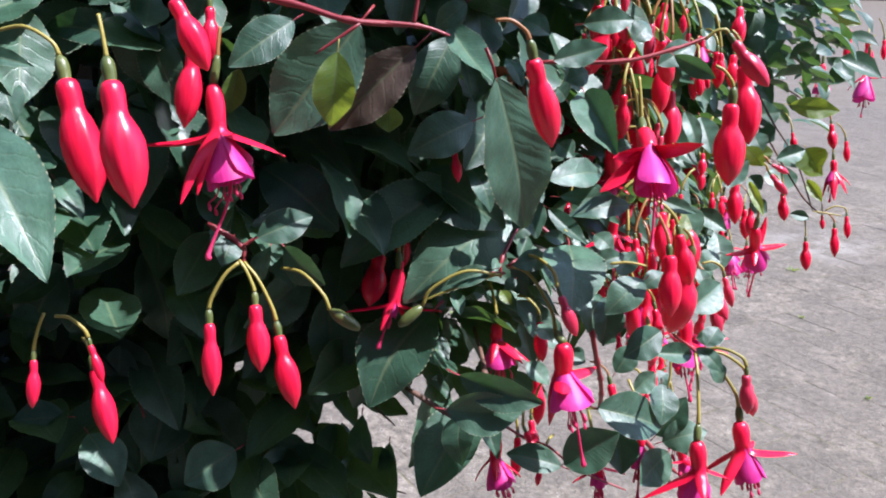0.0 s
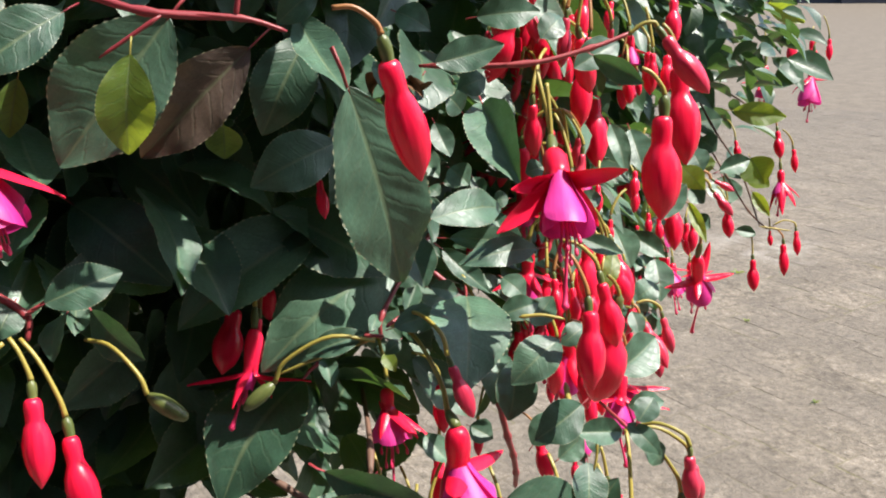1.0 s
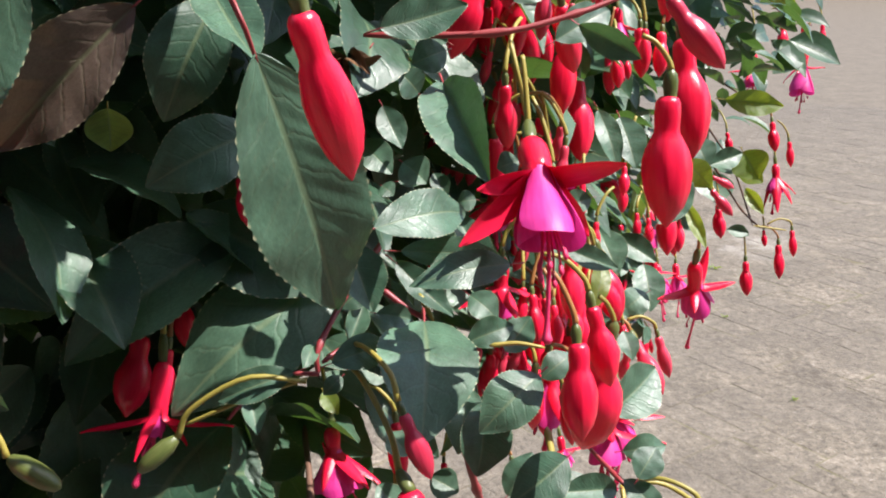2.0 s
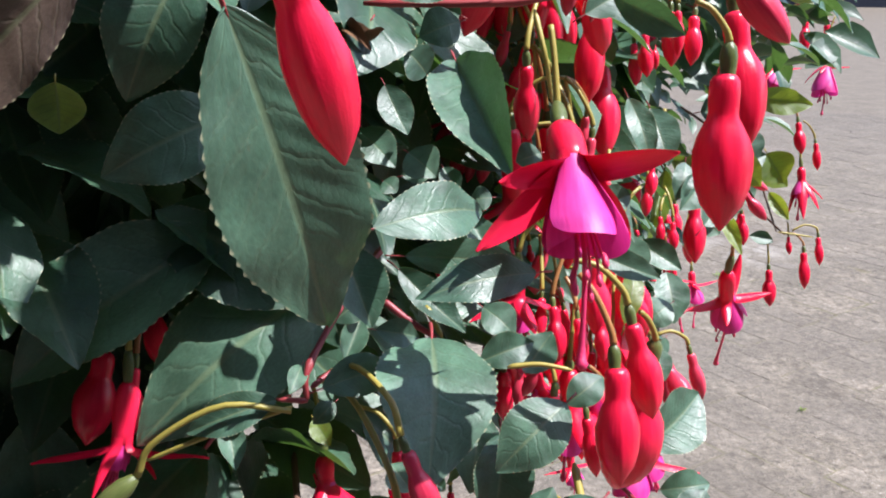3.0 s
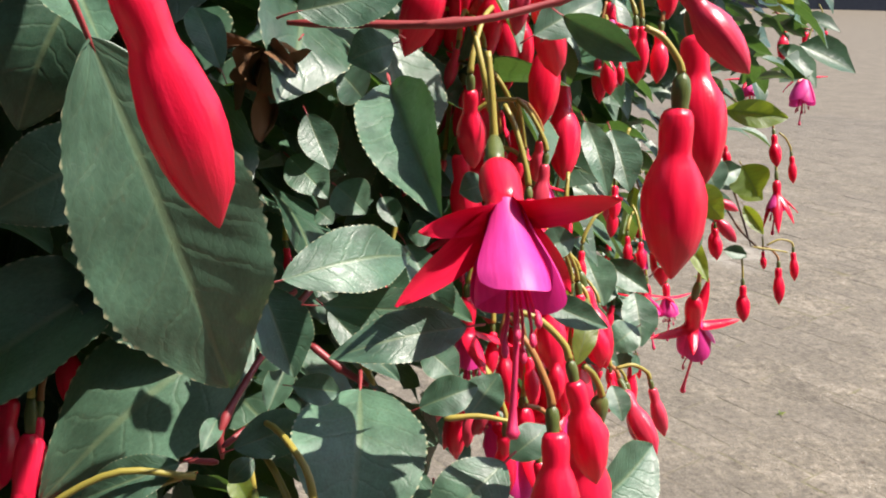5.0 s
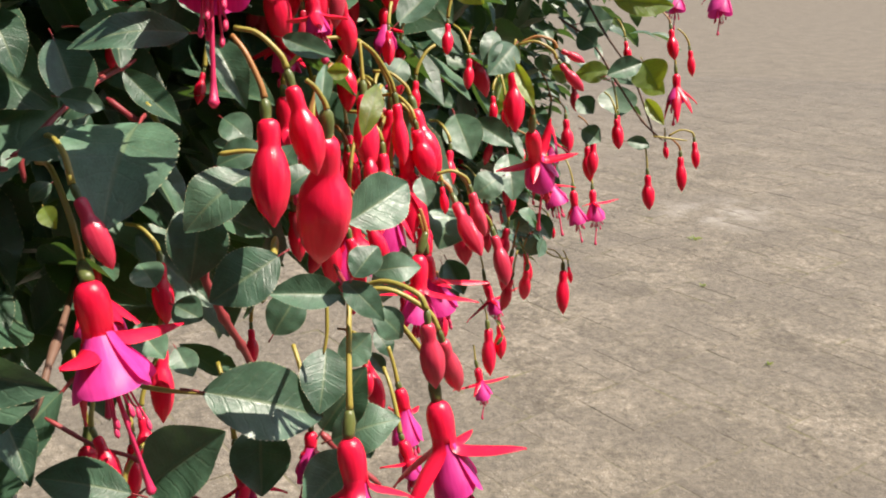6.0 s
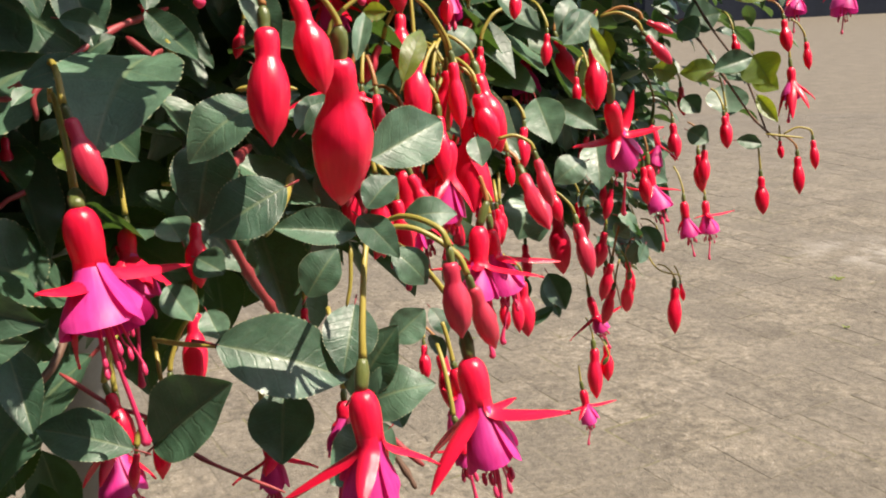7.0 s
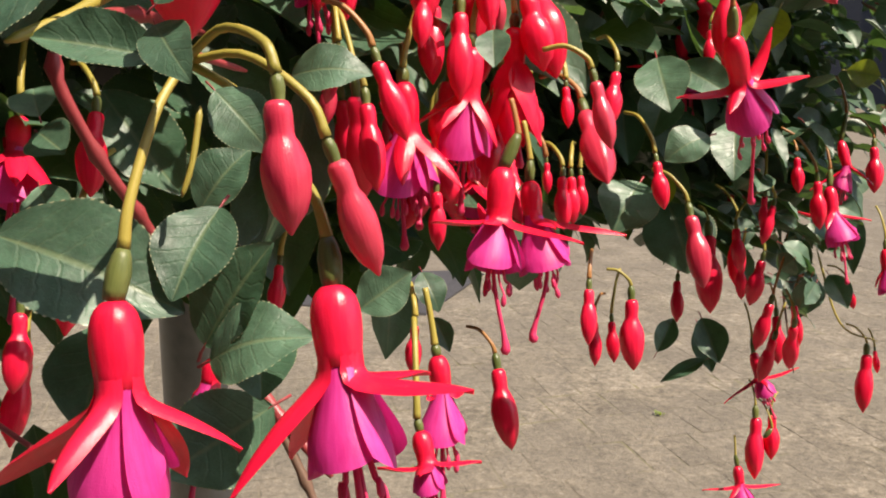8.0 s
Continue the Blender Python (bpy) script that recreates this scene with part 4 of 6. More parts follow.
leaf((0.2142, 0.4787, 1.0156), (0.2218, 0.4665, 1.0042), (0.1700, -0.6900, 0.7000), 0.0136, 'g')
leaf((0.1595, 0.4893, 1.0503), (0.1538, 0.4943, 1.0561), (0.2000, -0.6600, 0.7200), 0.0104, 'g')
leaf((0.1663, 0.4810, 1.0477), (0.1748, 0.4782, 1.0440), (0.0700, -0.7300, 0.6800), 0.01, 'g')
leaf((0.1496, 0.4985, 1.0348), (0.1593, 0.4910, 1.0262), (0.2000, -0.6400, 0.7400), 0.0108, 'g')
leaf((0.1617, 0.4961, 1.0277), (0.1676, 0.4898, 1.0207), (0.2300, -0.6400, 0.7300), 0.009, 'g')
leaf((0.1517, 0.4540, 1.1116), (0.1611, 0.4578, 1.1084), (0.0100, -0.8900, 0.4600), 0.0064, 'g')
leaf((0.1423, 0.4817, 1.1228), (0.1501, 0.4728, 1.1048), (0.3300, -0.6600, 0.6700), 0.0139, 'g')
leaf((0.1560, 0.4933, 1.1128), (0.1730, 0.4824, 1.0993), (0.0800, -0.7500, 0.6500), 0.0088, 'g')
leaf((0.1746, 0.5237, 1.1200), (0.1861, 0.5119, 1.0994), (0.1700, -0.7300, 0.6600), 0.0107, 's')
leaf((0.1794, 0.5082, 1.0967), (0.1881, 0.5032, 1.0903), (0.0400, -0.7800, 0.6300), 0.0104, 's')
leaf((0.1580, 0.4551, 1.1279), (0.1835, 0.4555, 1.1266), (0.0400, -0.9400, 0.3400), 0.0084, 'g')
leaf((0.1206, 0.4940, 1.1309), (0.1303, 0.4858, 1.1132), (0.3100, -0.6500, 0.6900), 0.0128, 'g')
leaf((0.2074, 0.5160, 1.0958), (0.2093, 0.5288, 1.1102), (0.2900, -0.7600, 0.5800), 0.0054, 's')
leaf((0.2175, 0.5146, 1.1092), (0.2107, 0.5146, 1.1096), (0.0200, -1.0000, 0.0800), 0.0052, 'y')
leaf((0.2080, 0.4711, 1.0114), (0.2211, 0.4728, 1.0302), (0.10, -0.85, 0.50), 0.0145, 'g')
leaf((0.2107, 0.4685, 1.0096), (0.2304, 0.4679, 1.0162), (0.15, -0.75, 0.65), 0.015, 'g')
leaf((0.2165, 0.4794, 0.9985), (0.2014, 0.4662, 0.9882), (0.4100, -0.8000, 0.4400), 0.0181, 'g')
leaf((0.2085, 0.5362, 1.0025), (0.2199, 0.5419, 1.0114), (0.4000, -0.8300, 0.4000), 0.0125, 'g')
leaf((0.2214, 0.5453, 1.0108), (0.2274, 0.5409, 1.0025), (0.3400, -0.7300, 0.6000), 0.0078, 'g')
leaf((0.2183, 0.5620, 0.9949), (0.2243, 0.5580, 0.9873), (0.3300, -0.7200, 0.6100), 0.0061, 'g')
leaf((0.2510, 0.8922, 1.0402), (0.2504, 0.8692, 1.0114), (0.2200, -0.7800, 0.5800), 0.0331, 'g')
leaf((0.2459, 0.9116, 0.9830), (0.2621, 0.8892, 0.9456), (0.1800, -0.8200, 0.5500), 0.0439, 'g')
leaf((0.2924, 0.7391, 1.0873), (0.2782, 0.7105, 1.0558), (0.2400, -0.7900, 0.5600), 0.0103, 'y')
leaf((0.2464, 0.8636, 1.0039), (0.2523, 0.8543, 0.9902), (-0.0800, -0.8500, 0.5200), 0.0115, 'y')
leaf((0.3884, 0.9249, 1.0577), (0.3627, 0.9205, 1.0556), (0.1300, -0.9800, 0.1400), 0.0165, 'y')
leaf((0.3779, 0.8807, 1.0596), (0.4046, 0.8896, 1.0669), (0.1400, -0.9000, 0.4200), 0.0156, 'g')
leaf((0.4060, 0.8921, 1.0678), (0.4146, 0.8788, 1.0499), (-0.4200, -0.8000, 0.4200), 0.0273, 'y')
leaf((0.4073, 0.8840, 1.0420), (0.4181, 0.8717, 1.0255), (-0.4200, -0.8300, 0.3700), 0.0101, 'y')
leaf((0.3917, 0.8704, 1.0143), (0.4080, 0.8701, 1.0118), (0.0200, -0.9000, 0.4400), 0.0094, 'g')
leaf((0.3930, 0.9176, 1.0467), (0.3929, 0.9006, 1.0265), (-0.0500, -0.7800, 0.6300), 0.0294, 'g')
leaf((0.2839, 0.6465, 1.1038), (0.2712, 0.6355, 1.0924), (0.2300, -0.8500, 0.4800), 0.0144, 'g')
leaf((0.2752, 0.6481, 1.1097), (0.2697, 0.6364, 1.0965), (0.1800, -0.7900, 0.5800), 0.01, 's')
leaf((0.2486, 0.7503, 1.0991), (0.2449, 0.7362, 1.0829), (0.2000, -0.7800, 0.5900), 0.0112, 's')
leaf((0.2550, 0.7907, 1.0520), (0.2505, 0.7717, 1.0310), (0.1800, -0.7700, 0.6100), 0.0211, 'g')
leaf((0.2886, 0.7081, 1.0415), (0.2897, 0.6899, 1.0211), (0.0600, -0.7700, 0.6400), 0.0183, 'g')
leaf((0.2812, 0.6189, 1.0989), (0.2872, 0.6049, 1.0820), (-0.2800, -0.8000, 0.5300), 0.0061, 'y')
leaf((0.3557, 1.0074, 0.9721), (0.3590, 0.9751, 0.9347), (0.0100, -0.7700, 0.6400), 0.016, 's')
leaf((0.3238, 0.9849, 0.9291), (0.3384, 0.9750, 0.9164), (-0.0300, -0.8100, 0.5900), 0.017, 'g')
leaf((0.3450, 0.9878, 0.9292), (0.3568, 0.9730, 0.9111), (-0.0300, -0.7900, 0.6200), 0.017, 's')
leaf((0.2706, 0.9414, 0.8770), (0.2446, 0.9234, 0.8651), (0.2500, -0.8000, 0.5500), 0.0095, 'g')
leaf((0.2645, 0.9590, 0.8952), (0.2754, 0.9403, 0.8693), (0.1400, -0.7900, 0.6000), 0.0169, 's')
leaf((0.3089, 0.9218, 0.9401), (0.3288, 0.9194, 0.9299), (0.1200, -0.8700, 0.4700), 0.0148, 'g')
leaf((0.3312, 0.9398, 0.9862), (0.3581, 0.9393, 0.9753), (0.1200, -0.9100, 0.4000), 0.0166, 's')
leaf((0.3484, 0.8393, 1.0922), (0.3600, 0.8343, 1.0848), (-0.1200, -0.8900, 0.4400), 0.018, 's')
leaf((0.3608, 0.8977, 1.0409), (0.3715, 0.8907, 1.0312), (-0.1100, -0.8500, 0.5100), 0.016, 's')
leaf((0.3636, 0.8908, 1.0195), (0.3766, 0.8854, 1.0116), (-0.0800, -0.8700, 0.4900), 0.016, 's')
leaf((0.3633, 0.9128, 1.0929), (0.3882, 0.9171, 1.0953), (0.1000, -0.9300, 0.3400), 0.0241, 'g')
leaf((0.2342, 0.6196, 1.1011), (0.2268, 0.6103, 1.0910), (0.2900, -0.8200, 0.4900), 0.0118, 'g')
leaf((0.2209, 0.5145, 1.0892), (0.2258, 0.5278, 1.1040), (0.2100, -0.7800, 0.5900), 0.0072, 'y')
leaf((0.2391, 0.5460, 1.0685), (0.2415, 0.5386, 1.0601), (0.1000, -0.7600, 0.6500), 0.008, 's')
leaf((0.2572, 0.6795, 1.0201), (0.2503, 0.6644, 1.0043), (0.1800, -0.7800, 0.6000), 0.0227, 'g')
leaf((0.3293, 0.9277, 0.9417), (0.3239, 0.9073, 0.9183), (0.1500, -0.7800, 0.6000), 0.0235, 'g')
leaf((0.2673, 0.9445, 0.9042), (0.2800, 0.9297, 0.8795), (0.1700, -0.8100, 0.5600), 0.0217, 'g')
leaf((0.2422, 0.9185, 0.8864), (0.2502, 0.9363, 0.9048), (0.2700, -0.7700, 0.5700), 0.0145, 'g')
leaf((0.2923, 0.9796, 1.0042), (0.3159, 0.9759, 0.9869), (0.1300, -0.9100, 0.3900), 0.022, 'g')
leaf((0.3392, 0.9955, 0.9819), (0.3608, 0.9837, 0.9549), (0.0700, -0.8900, 0.4500), 0.0183, 's')
leaf((0.3070, 0.9283, 1.0422), (0.3188, 0.9468, 1.0618), (0.3000, -0.7900, 0.5300), 0.0202, 'g')
leaf((0.2653, 1.0253, 0.9916), (0.2828, 1.0100, 0.9621), (0.1300, -0.8500, 0.5100), 0.0278, 'g')
leaf((0.3403, 0.8955, 1.0615), (0.3577, 0.9001, 1.0584), (0.2100, -0.9700, -0.0600), 0.0153, 'y')
leaf((0.3257, 0.9521, 0.9581), (0.3137, 0.9285, 0.9334), (0.2100, -0.7800, 0.5900), 0.0209, 'g')
leaf((0.2221, 0.8721, 1.0494), (0.2303, 0.8464, 1.0108), (0.2400, -0.8000, 0.5500), 0.022, 'g')
leaf((0.3033, 0.8298, 1.0908), (0.2945, 0.8092, 1.0665), (0.2200, -0.8000, 0.5500), 0.0163, 'y')
leaf((0.3426, 1.0060, 1.0404), (0.3327, 0.9897, 1.0227), (0.2500, -0.7900, 0.5600), 0.022, 's')
leaf((0.3628, 1.0047, 0.9966), (0.3492, 0.9870, 0.9796), (0.2500, -0.7800, 0.5700), 0.0183, 's')
berry((0.0657, 0.4281, 1.0863), (0.0781, 0.4257, 1.0793), (0.0444, 0.4393, 1.0998))
berry((0.1021, 0.4411, 1.0840), (0.0924, 0.4383, 1.0759), (0.1340, 0.4461, 1.0963))
berry((0.3148, 0.9542, 0.8307), (0.3097, 0.9519, 0.8243), (0.3047, 0.9690, 0.8457))
dead_bloom((0.1431, 0.5008, 1.1720))
bud((0.0082, 0.3711, 1.1909), (0.0175, 0.3580, 1.1457), (0.0055, 0.3747, 1.2034), 1.0, 'red')
bud((-0.0160, 0.3915, 1.1889), (-0.0022, 0.3768, 1.1423), (-0.0366, 0.3930, 1.1969), 1.0, 'red')
bud((0.0195, 0.3991, 1.2115), (0.0332, 0.3943, 1.1842), (0.0197, 0.4013, 1.2187), 1.1, 'red')
bud((0.0182, 0.4523, 1.2061), (0.0198, 0.4452, 1.1829), (0.0092, 0.4573, 1.2173), 1.0, 'red')
bud((0.0212, 0.4231, 1.1952), (0.0173, 0.4127, 1.1614), (0.0105, 0.4279, 1.2065), 1.0, 'red')
bud((0.0266, 0.3967, 1.0977), (0.0289, 0.3876, 1.0671), (0.0373, 0.4020, 1.1141), 0.84, 'red')
bud((0.0414, 0.4063, 1.1014), (0.0442, 0.3977, 1.0725), (0.0355, 0.4093, 1.1126), 1.06, 'red')
bud((0.0483, 0.4094, 1.0886), (0.0560, 0.4000, 1.0564), (0.0356, 0.4155, 1.1099), 0.94, 'red')
bud((-0.0444, 0.4032, 1.0768), (-0.0444, 0.3966, 1.0554), (-0.0408, 0.4076, 1.0902), 0.84, 'red')
bud((-0.0234, 0.4050, 1.0817), (-0.0175, 0.4002, 1.0651), (-0.0365, 0.4074, 1.0892), 0.84, 'red')
bud((-0.0264, 0.4122, 1.0715), (-0.0172, 0.4023, 1.0381), (-0.0298, 0.4140, 1.0778), 0.84, 'red')
bud((0.1131, 0.4862, 1.1428), (0.1152, 0.4813, 1.1272), (0.1198, 0.4943, 1.1587), 1.0, 'red')
bud((0.1404, 0.3942, 1.1955), (0.1495, 0.4001, 1.1587), (0.1291, 0.3924, 1.2017), 1.0, 'red')
bud((0.2260, 0.4634, 1.1725), (0.2260, 0.4591, 1.1325), (0.2185, 0.4647, 1.1807), 1.05, 'red')
bud((0.2392, 0.5039, 1.1835), (0.2426, 0.4922, 1.1439), (0.2343, 0.5065, 1.1920), 1.0, 'red')
bud((0.2262, 0.4810, 1.1925), (0.2431, 0.4744, 1.1713), (0.2170, 0.4805, 1.1898), 1.0, 'pink')
bud((0.2165, 0.5649, 1.1809), (0.2140, 0.5547, 1.1462), (0.2081, 0.5735, 1.1897), 1.0, 'red')
bud((0.2287, 0.6112, 1.1597), (0.2306, 0.5997, 1.1209), (0.2165, 0.6172, 1.1702), 1.0, 'red')
bud((0.1897, 0.5155, 1.1662), (0.1915, 0.5196, 1.1415), (0.1959, 0.5300, 1.1813), 1.0, 'red')
bud((0.2228, 0.6062, 1.2035), (0.2195, 0.5974, 1.1797), (0.2298, 0.6261, 1.2141), 1.0, 'red')
bud((0.2388, 0.6267, 1.1983), (0.2359, 0.6210, 1.1824), (0.2420, 0.6501, 1.2157), 1.0, 'red')
bud((0.2713, 0.6395, 1.2009), (0.2704, 0.6307, 1.1745), (0.2806, 0.6552, 1.2147), 1.0, 'red')
bud((0.2457, 0.6165, 1.1674), (0.2472, 0.6129, 1.1489), (0.2467, 0.6261, 1.1755), 1.0, 'red')
bud((0.2555, 0.6088, 1.1760), (0.2552, 0.6031, 1.1577), (0.2522, 0.6141, 1.1937), 1.0, 'red')
bud((0.2095, 0.6056, 1.1654), (0.2083, 0.6035, 1.1500), (0.2144, 0.6140, 1.1754), 1.0, 'red')
bud((0.2528, 0.6177, 1.1178), (0.2520, 0.6123, 1.1034), (0.2581, 0.6240, 1.1356), 1.0, 'red')
bud((0.2015, 0.4448, 1.1120), (0.2032, 0.4366, 1.0832), (0.1943, 0.4494, 1.1259), 1.15, 'red')
bud((0.2060, 0.4531, 1.1177), (0.2124, 0.4491, 1.0925), (0.1940, 0.4550, 1.1271), 1.0, 'red')
bud((0.2145, 0.4594, 1.1069), (0.2101, 0.4684, 1.0634), (0.2099, 0.4574, 1.1144), 1.12, 'red')
bud((0.1572, 0.4395, 1.0938), (0.1653, 0.4355, 1.0742), (0.1374, 0.4714, 1.0922), 1.0, 'pink')
bud((0.2365, 0.5928, 1.0903), (0.2462, 0.5825, 1.0575), (0.2223, 0.5952, 1.0995), 1.0, 'red')
bud((0.2333, 0.6301, 1.1084), (0.2308, 0.6218, 1.0836), (0.2381, 0.6405, 1.1194), 1.0, 'red')
bud((0.2382, 0.4458, 1.0582), (0.2401, 0.4446, 1.0368), (0.2185, 0.4545, 1.0600), 1.15, 'pink')
bud((0.2414, 0.4534, 1.0494), (0.2473, 0.4579, 1.0291), (0.2185, 0.4545, 1.0600), 1.0, 'pink')
bud((0.2486, 0.6260, 0.9945), (0.2500, 0.6193, 0.9742), (0.2478, 0.6346, 1.0022), 1.0, 'red')
bud((0.2177, 0.5502, 0.9981), (0.2185, 0.5457, 0.9841), (0.2106, 0.5625, 1.0042), 1.0, 'red')
bud((0.2521, 0.5868, 1.0521), (0.2627, 0.5689, 1.0311), (0.2397, 0.5912, 1.0579), 1.0, 'pink')
bud((0.2579, 0.5694, 1.0599), (0.2639, 0.5658, 1.0401), (0.2458, 0.5674, 1.0645), 1.0, 'pink')
bud((0.2367, 0.5875, 1.0831), (0.2451, 0.5832, 1.0585), (0.2311, 0.5873, 1.0882), 1.0, 'red')
bud((0.2257, 0.5637, 1.0780), (0.2274, 0.5572, 1.0519), (0.2132, 0.5741, 1.0873), 1.0, 'red')
bud((0.2119, 0.5821, 1.0813), (0.2138, 0.5759, 1.0560), (0.2098, 0.5911, 1.0915), 1.0, 'red')
bud((0.2392, 0.6041, 1.0968), (0.2384, 0.5999, 1.0817), (0.2471, 0.6104, 1.1077), 1.0, 'red')
bud((0.2192, 0.5222, 1.0643), (0.2274, 0.5208, 1.0442), (0.2084, 0.5206, 1.0743), 1.0, 'red')
bud((0.2140, 0.5292, 1.0559), (0.2183, 0.5257, 1.0328), (0.2093, 0.5292, 1.0633), 1.0, 'red')
bud((0.2140, 0.5772, 1.0298), (0.2159, 0.5736, 1.0109), (0.2046, 0.5877, 1.0390), 1.0, 'red')
bud((0.2482, 0.5850, 1.0573), (0.2496, 0.5827, 1.0444), (0.2422, 0.5966, 1.0670), 1.0, 'red')
bud((0.2419, 0.6260, 1.0298), (0.2439, 0.6228, 1.0121), (0.2403, 0.6393, 1.0367), 1.0, 'red')
bud((0.2345, 0.6240, 1.0333), (0.2357, 0.6219, 1.0217), (0.2223, 0.6306, 1.0488), 1.0, 'red')
bud((0.2429, 0.6370, 1.0287), (0.2446, 0.6343, 1.0135), (0.2426, 0.6437, 1.0387), 1.0, 'red')
bud((0.2400, 0.6233, 1.0304), (0.2414, 0.6185, 1.0109), (0.2301, 0.6320, 1.0367), 1.0, 'red')
bud((0.2498, 0.7214, 0.9720), (0.2527, 0.7139, 0.9373), (0.2395, 0.7203, 0.9786), 1.0, 'red')
bud((0.2384, 0.7448, 0.9534), (0.2408, 0.7399, 0.9319), (0.2397, 0.7585, 0.9712), 1.0, 'red')
bud((0.2311, 0.7428, 0.9537), (0.2328, 0.7372, 0.9304), (0.2332, 0.7570, 0.9595), 1.0, 'red')
bud((0.2114, 0.6474, 0.9601), (0.2201, 0.6387, 0.9275), (0.1994, 0.6514, 0.9681), 1.0, 'red')
bud((0.3128, 0.9583, 0.9117), (0.3156, 0.9501, 0.8759), (0.3052, 0.9723, 0.9277), 1.0, 'red')
bud((0.3038, 0.9787, 0.8369), (0.3059, 0.9669, 0.7882), (0.2988, 0.9925, 0.8507), 1.0, 'red')
bud((0.3140, 0.9815, 0.8364), (0.3161, 0.9731, 0.8011), (0.3181, 0.9887, 0.8448), 1.0, 'red')
bud((0.3725, 0.9990, 0.8817), (0.3721, 0.9875, 0.8364), (0.3585, 0.9982, 0.8942), 1.0, 'red')
bud((0.3774, 0.9999, 0.8795), (0.3799, 0.9962, 0.8621), (0.3733, 1.0053, 0.8904), 1.0, 'red')
bud((0.3170, 0.9792, 0.9540), (0.3191, 0.9712, 0.9201), (0.3242, 0.9869, 0.9600), 1.0, 'red')
bud((0.2881, 0.8695, 0.9828), (0.2891, 0.8600, 0.9445), (0.2752, 0.8753, 0.9990), 1.0, 'red')
bud((0.2727, 0.8644, 0.9801), (0.2763, 0.8527, 0.9303), (0.2668, 0.8715, 0.9873), 1.0, 'red')
bud((0.2503, 0.9547, 0.9312), (0.2512, 0.9469, 0.8994), (0.2580, 0.9635, 0.9397), 1.0, 'red')
bud((0.3567, 0.9872, 0.9264), (0.3612, 0.9838, 0.9079), (0.3440, 0.9917, 0.9347), 1.0, 'red')
bud((0.4086, 0.8737, 0.9939), (0.4094, 0.8648, 0.9650), (0.4069, 0.8801, 1.0149), 1.0, 'red')
bud((0.4317, 0.8735, 1.0067), (0.4321, 0.8646, 0.9781), (0.4195, 0.8755, 1.0157), 1.0, 'red')
bud((0.4421, 0.8770, 1.0155), (0.4432, 0.8701, 0.9932), (0.4234, 0.8761, 1.0166), 1.0, 'red')
bud((0.4206, 0.8754, 1.0149), (0.4214, 0.8710, 1.0009), (0.4216, 0.8811, 1.0213), 1.0, 'red')
bud((0.3854, 0.8764, 1.0364), (0.3847, 0.8682, 1.0102), (0.3823, 0.8831, 1.0554), 1.0, 'red')
bud((0.3926, 0.9900, 0.9948), (0.3918, 0.9800, 0.9629), (0.3813, 0.9993, 1.0109), 1.0, 'red')
bud((0.4391, 0.8937, 1.0780), (0.4411, 0.8872, 1.0568), (0.4307, 0.8968, 1.0897), 1.0, 'red')
bud((0.3920, 0.8918, 1.0847), (0.3942, 0.8866, 1.0673), (0.3870, 0.9059, 1.0969), 1.0, 'red')
bud((0.3066, 0.6693, 1.1000), (0.3199, 0.6680, 1.0932), (0.2897, 0.6691, 1.1028), 1.0, 'pink')
bud((0.3063, 0.6676, 1.0951), (0.3189, 0.6638, 1.0803), (0.2884, 0.6688, 1.1021), 1.0, 'pink')
bud((0.2848, 0.6660, 1.0944), (0.2862, 0.6558, 1.0627), (0.2872, 0.6693, 1.1042), 1.0, 'red')
bud((0.5014, 1.0806, 1.1544), (0.4986, 1.0706, 1.1215), (0.4926, 1.0887, 1.1609), 1.0, 'red')
bud((0.5339, 1.0739, 1.1514), (0.5339, 1.0669, 1.1276), (0.5290, 1.0804, 1.1690), 1.0, 'red')
bud((0.5259, 1.0949, 1.1510), (0.5271, 1.0841, 1.1149), (0.5302, 1.1040, 1.1574), 1.0, 'red')
bud((0.4230, 0.8891, 1.0939), (0.4256, 0.8814, 1.0693), (0.4146, 0.8955, 1.1026), 1.0, 'red')
bud((0.2757, 0.6623, 1.0156), (0.2830, 0.6532, 0.9877), (0.2629, 0.6659, 1.0262), 1.0, 'pink')
bud((0.2544, 0.6355, 1.0627), (0.2531, 0.6288, 1.0424), (0.2457, 0.6484, 1.0704), 1.0, 'red')
bud((0.2646, 0.6574, 1.0327), (0.2689, 0.6513, 1.0142), (0.2520, 0.6709, 1.0457), 1.0, 'red')
bud((0.2025, 0.5328, 1.0914), (0.2047, 0.5264, 1.0722), (0.2103, 0.5419, 1.1086), 1.0, 'red')
bud((0.2022, 0.5520, 1.0865), (0.2015, 0.5468, 1.0710), (0.2026, 0.5643, 1.1017), 1.0, 'red')
bud((0.2100, 0.5313, 1.0875), (0.2119, 0.5257, 1.0707), (0.2070, 0.5363, 1.0961), 1.0, 'red')
bud((0.2210, 0.5494, 1.0809), (0.2223, 0.5439, 1.0645), (0.2261, 0.5628, 1.0983), 1.0, 'red')
bud((0.2005, 0.5762, 1.0963), (0.2015, 0.5731, 1.0873), (0.1942, 0.5880, 1.1122), 1.0, 'red')
bud((0.1552, 0.5046, 1.0293), (0.1552, 0.4963, 1.0018), (0.1553, 0.5169, 1.0415), 1.0, 'red')
bud((0.1462, 0.4598, 1.0208), (0.1538, 0.4545, 1.0039), (0.1467, 0.4692, 1.0302), 1.0, 'red')
bud((0.1548, 0.4548, 1.0054), (0.1532, 0.4532, 0.9938), (0.1608, 0.4678, 1.0120), 1.0, 'red')
bud((0.0793, 0.4972, 1.0934), (0.0742, 0.4889, 1.0651), (0.0845, 0.4992, 1.1005), 1.25, 'red')
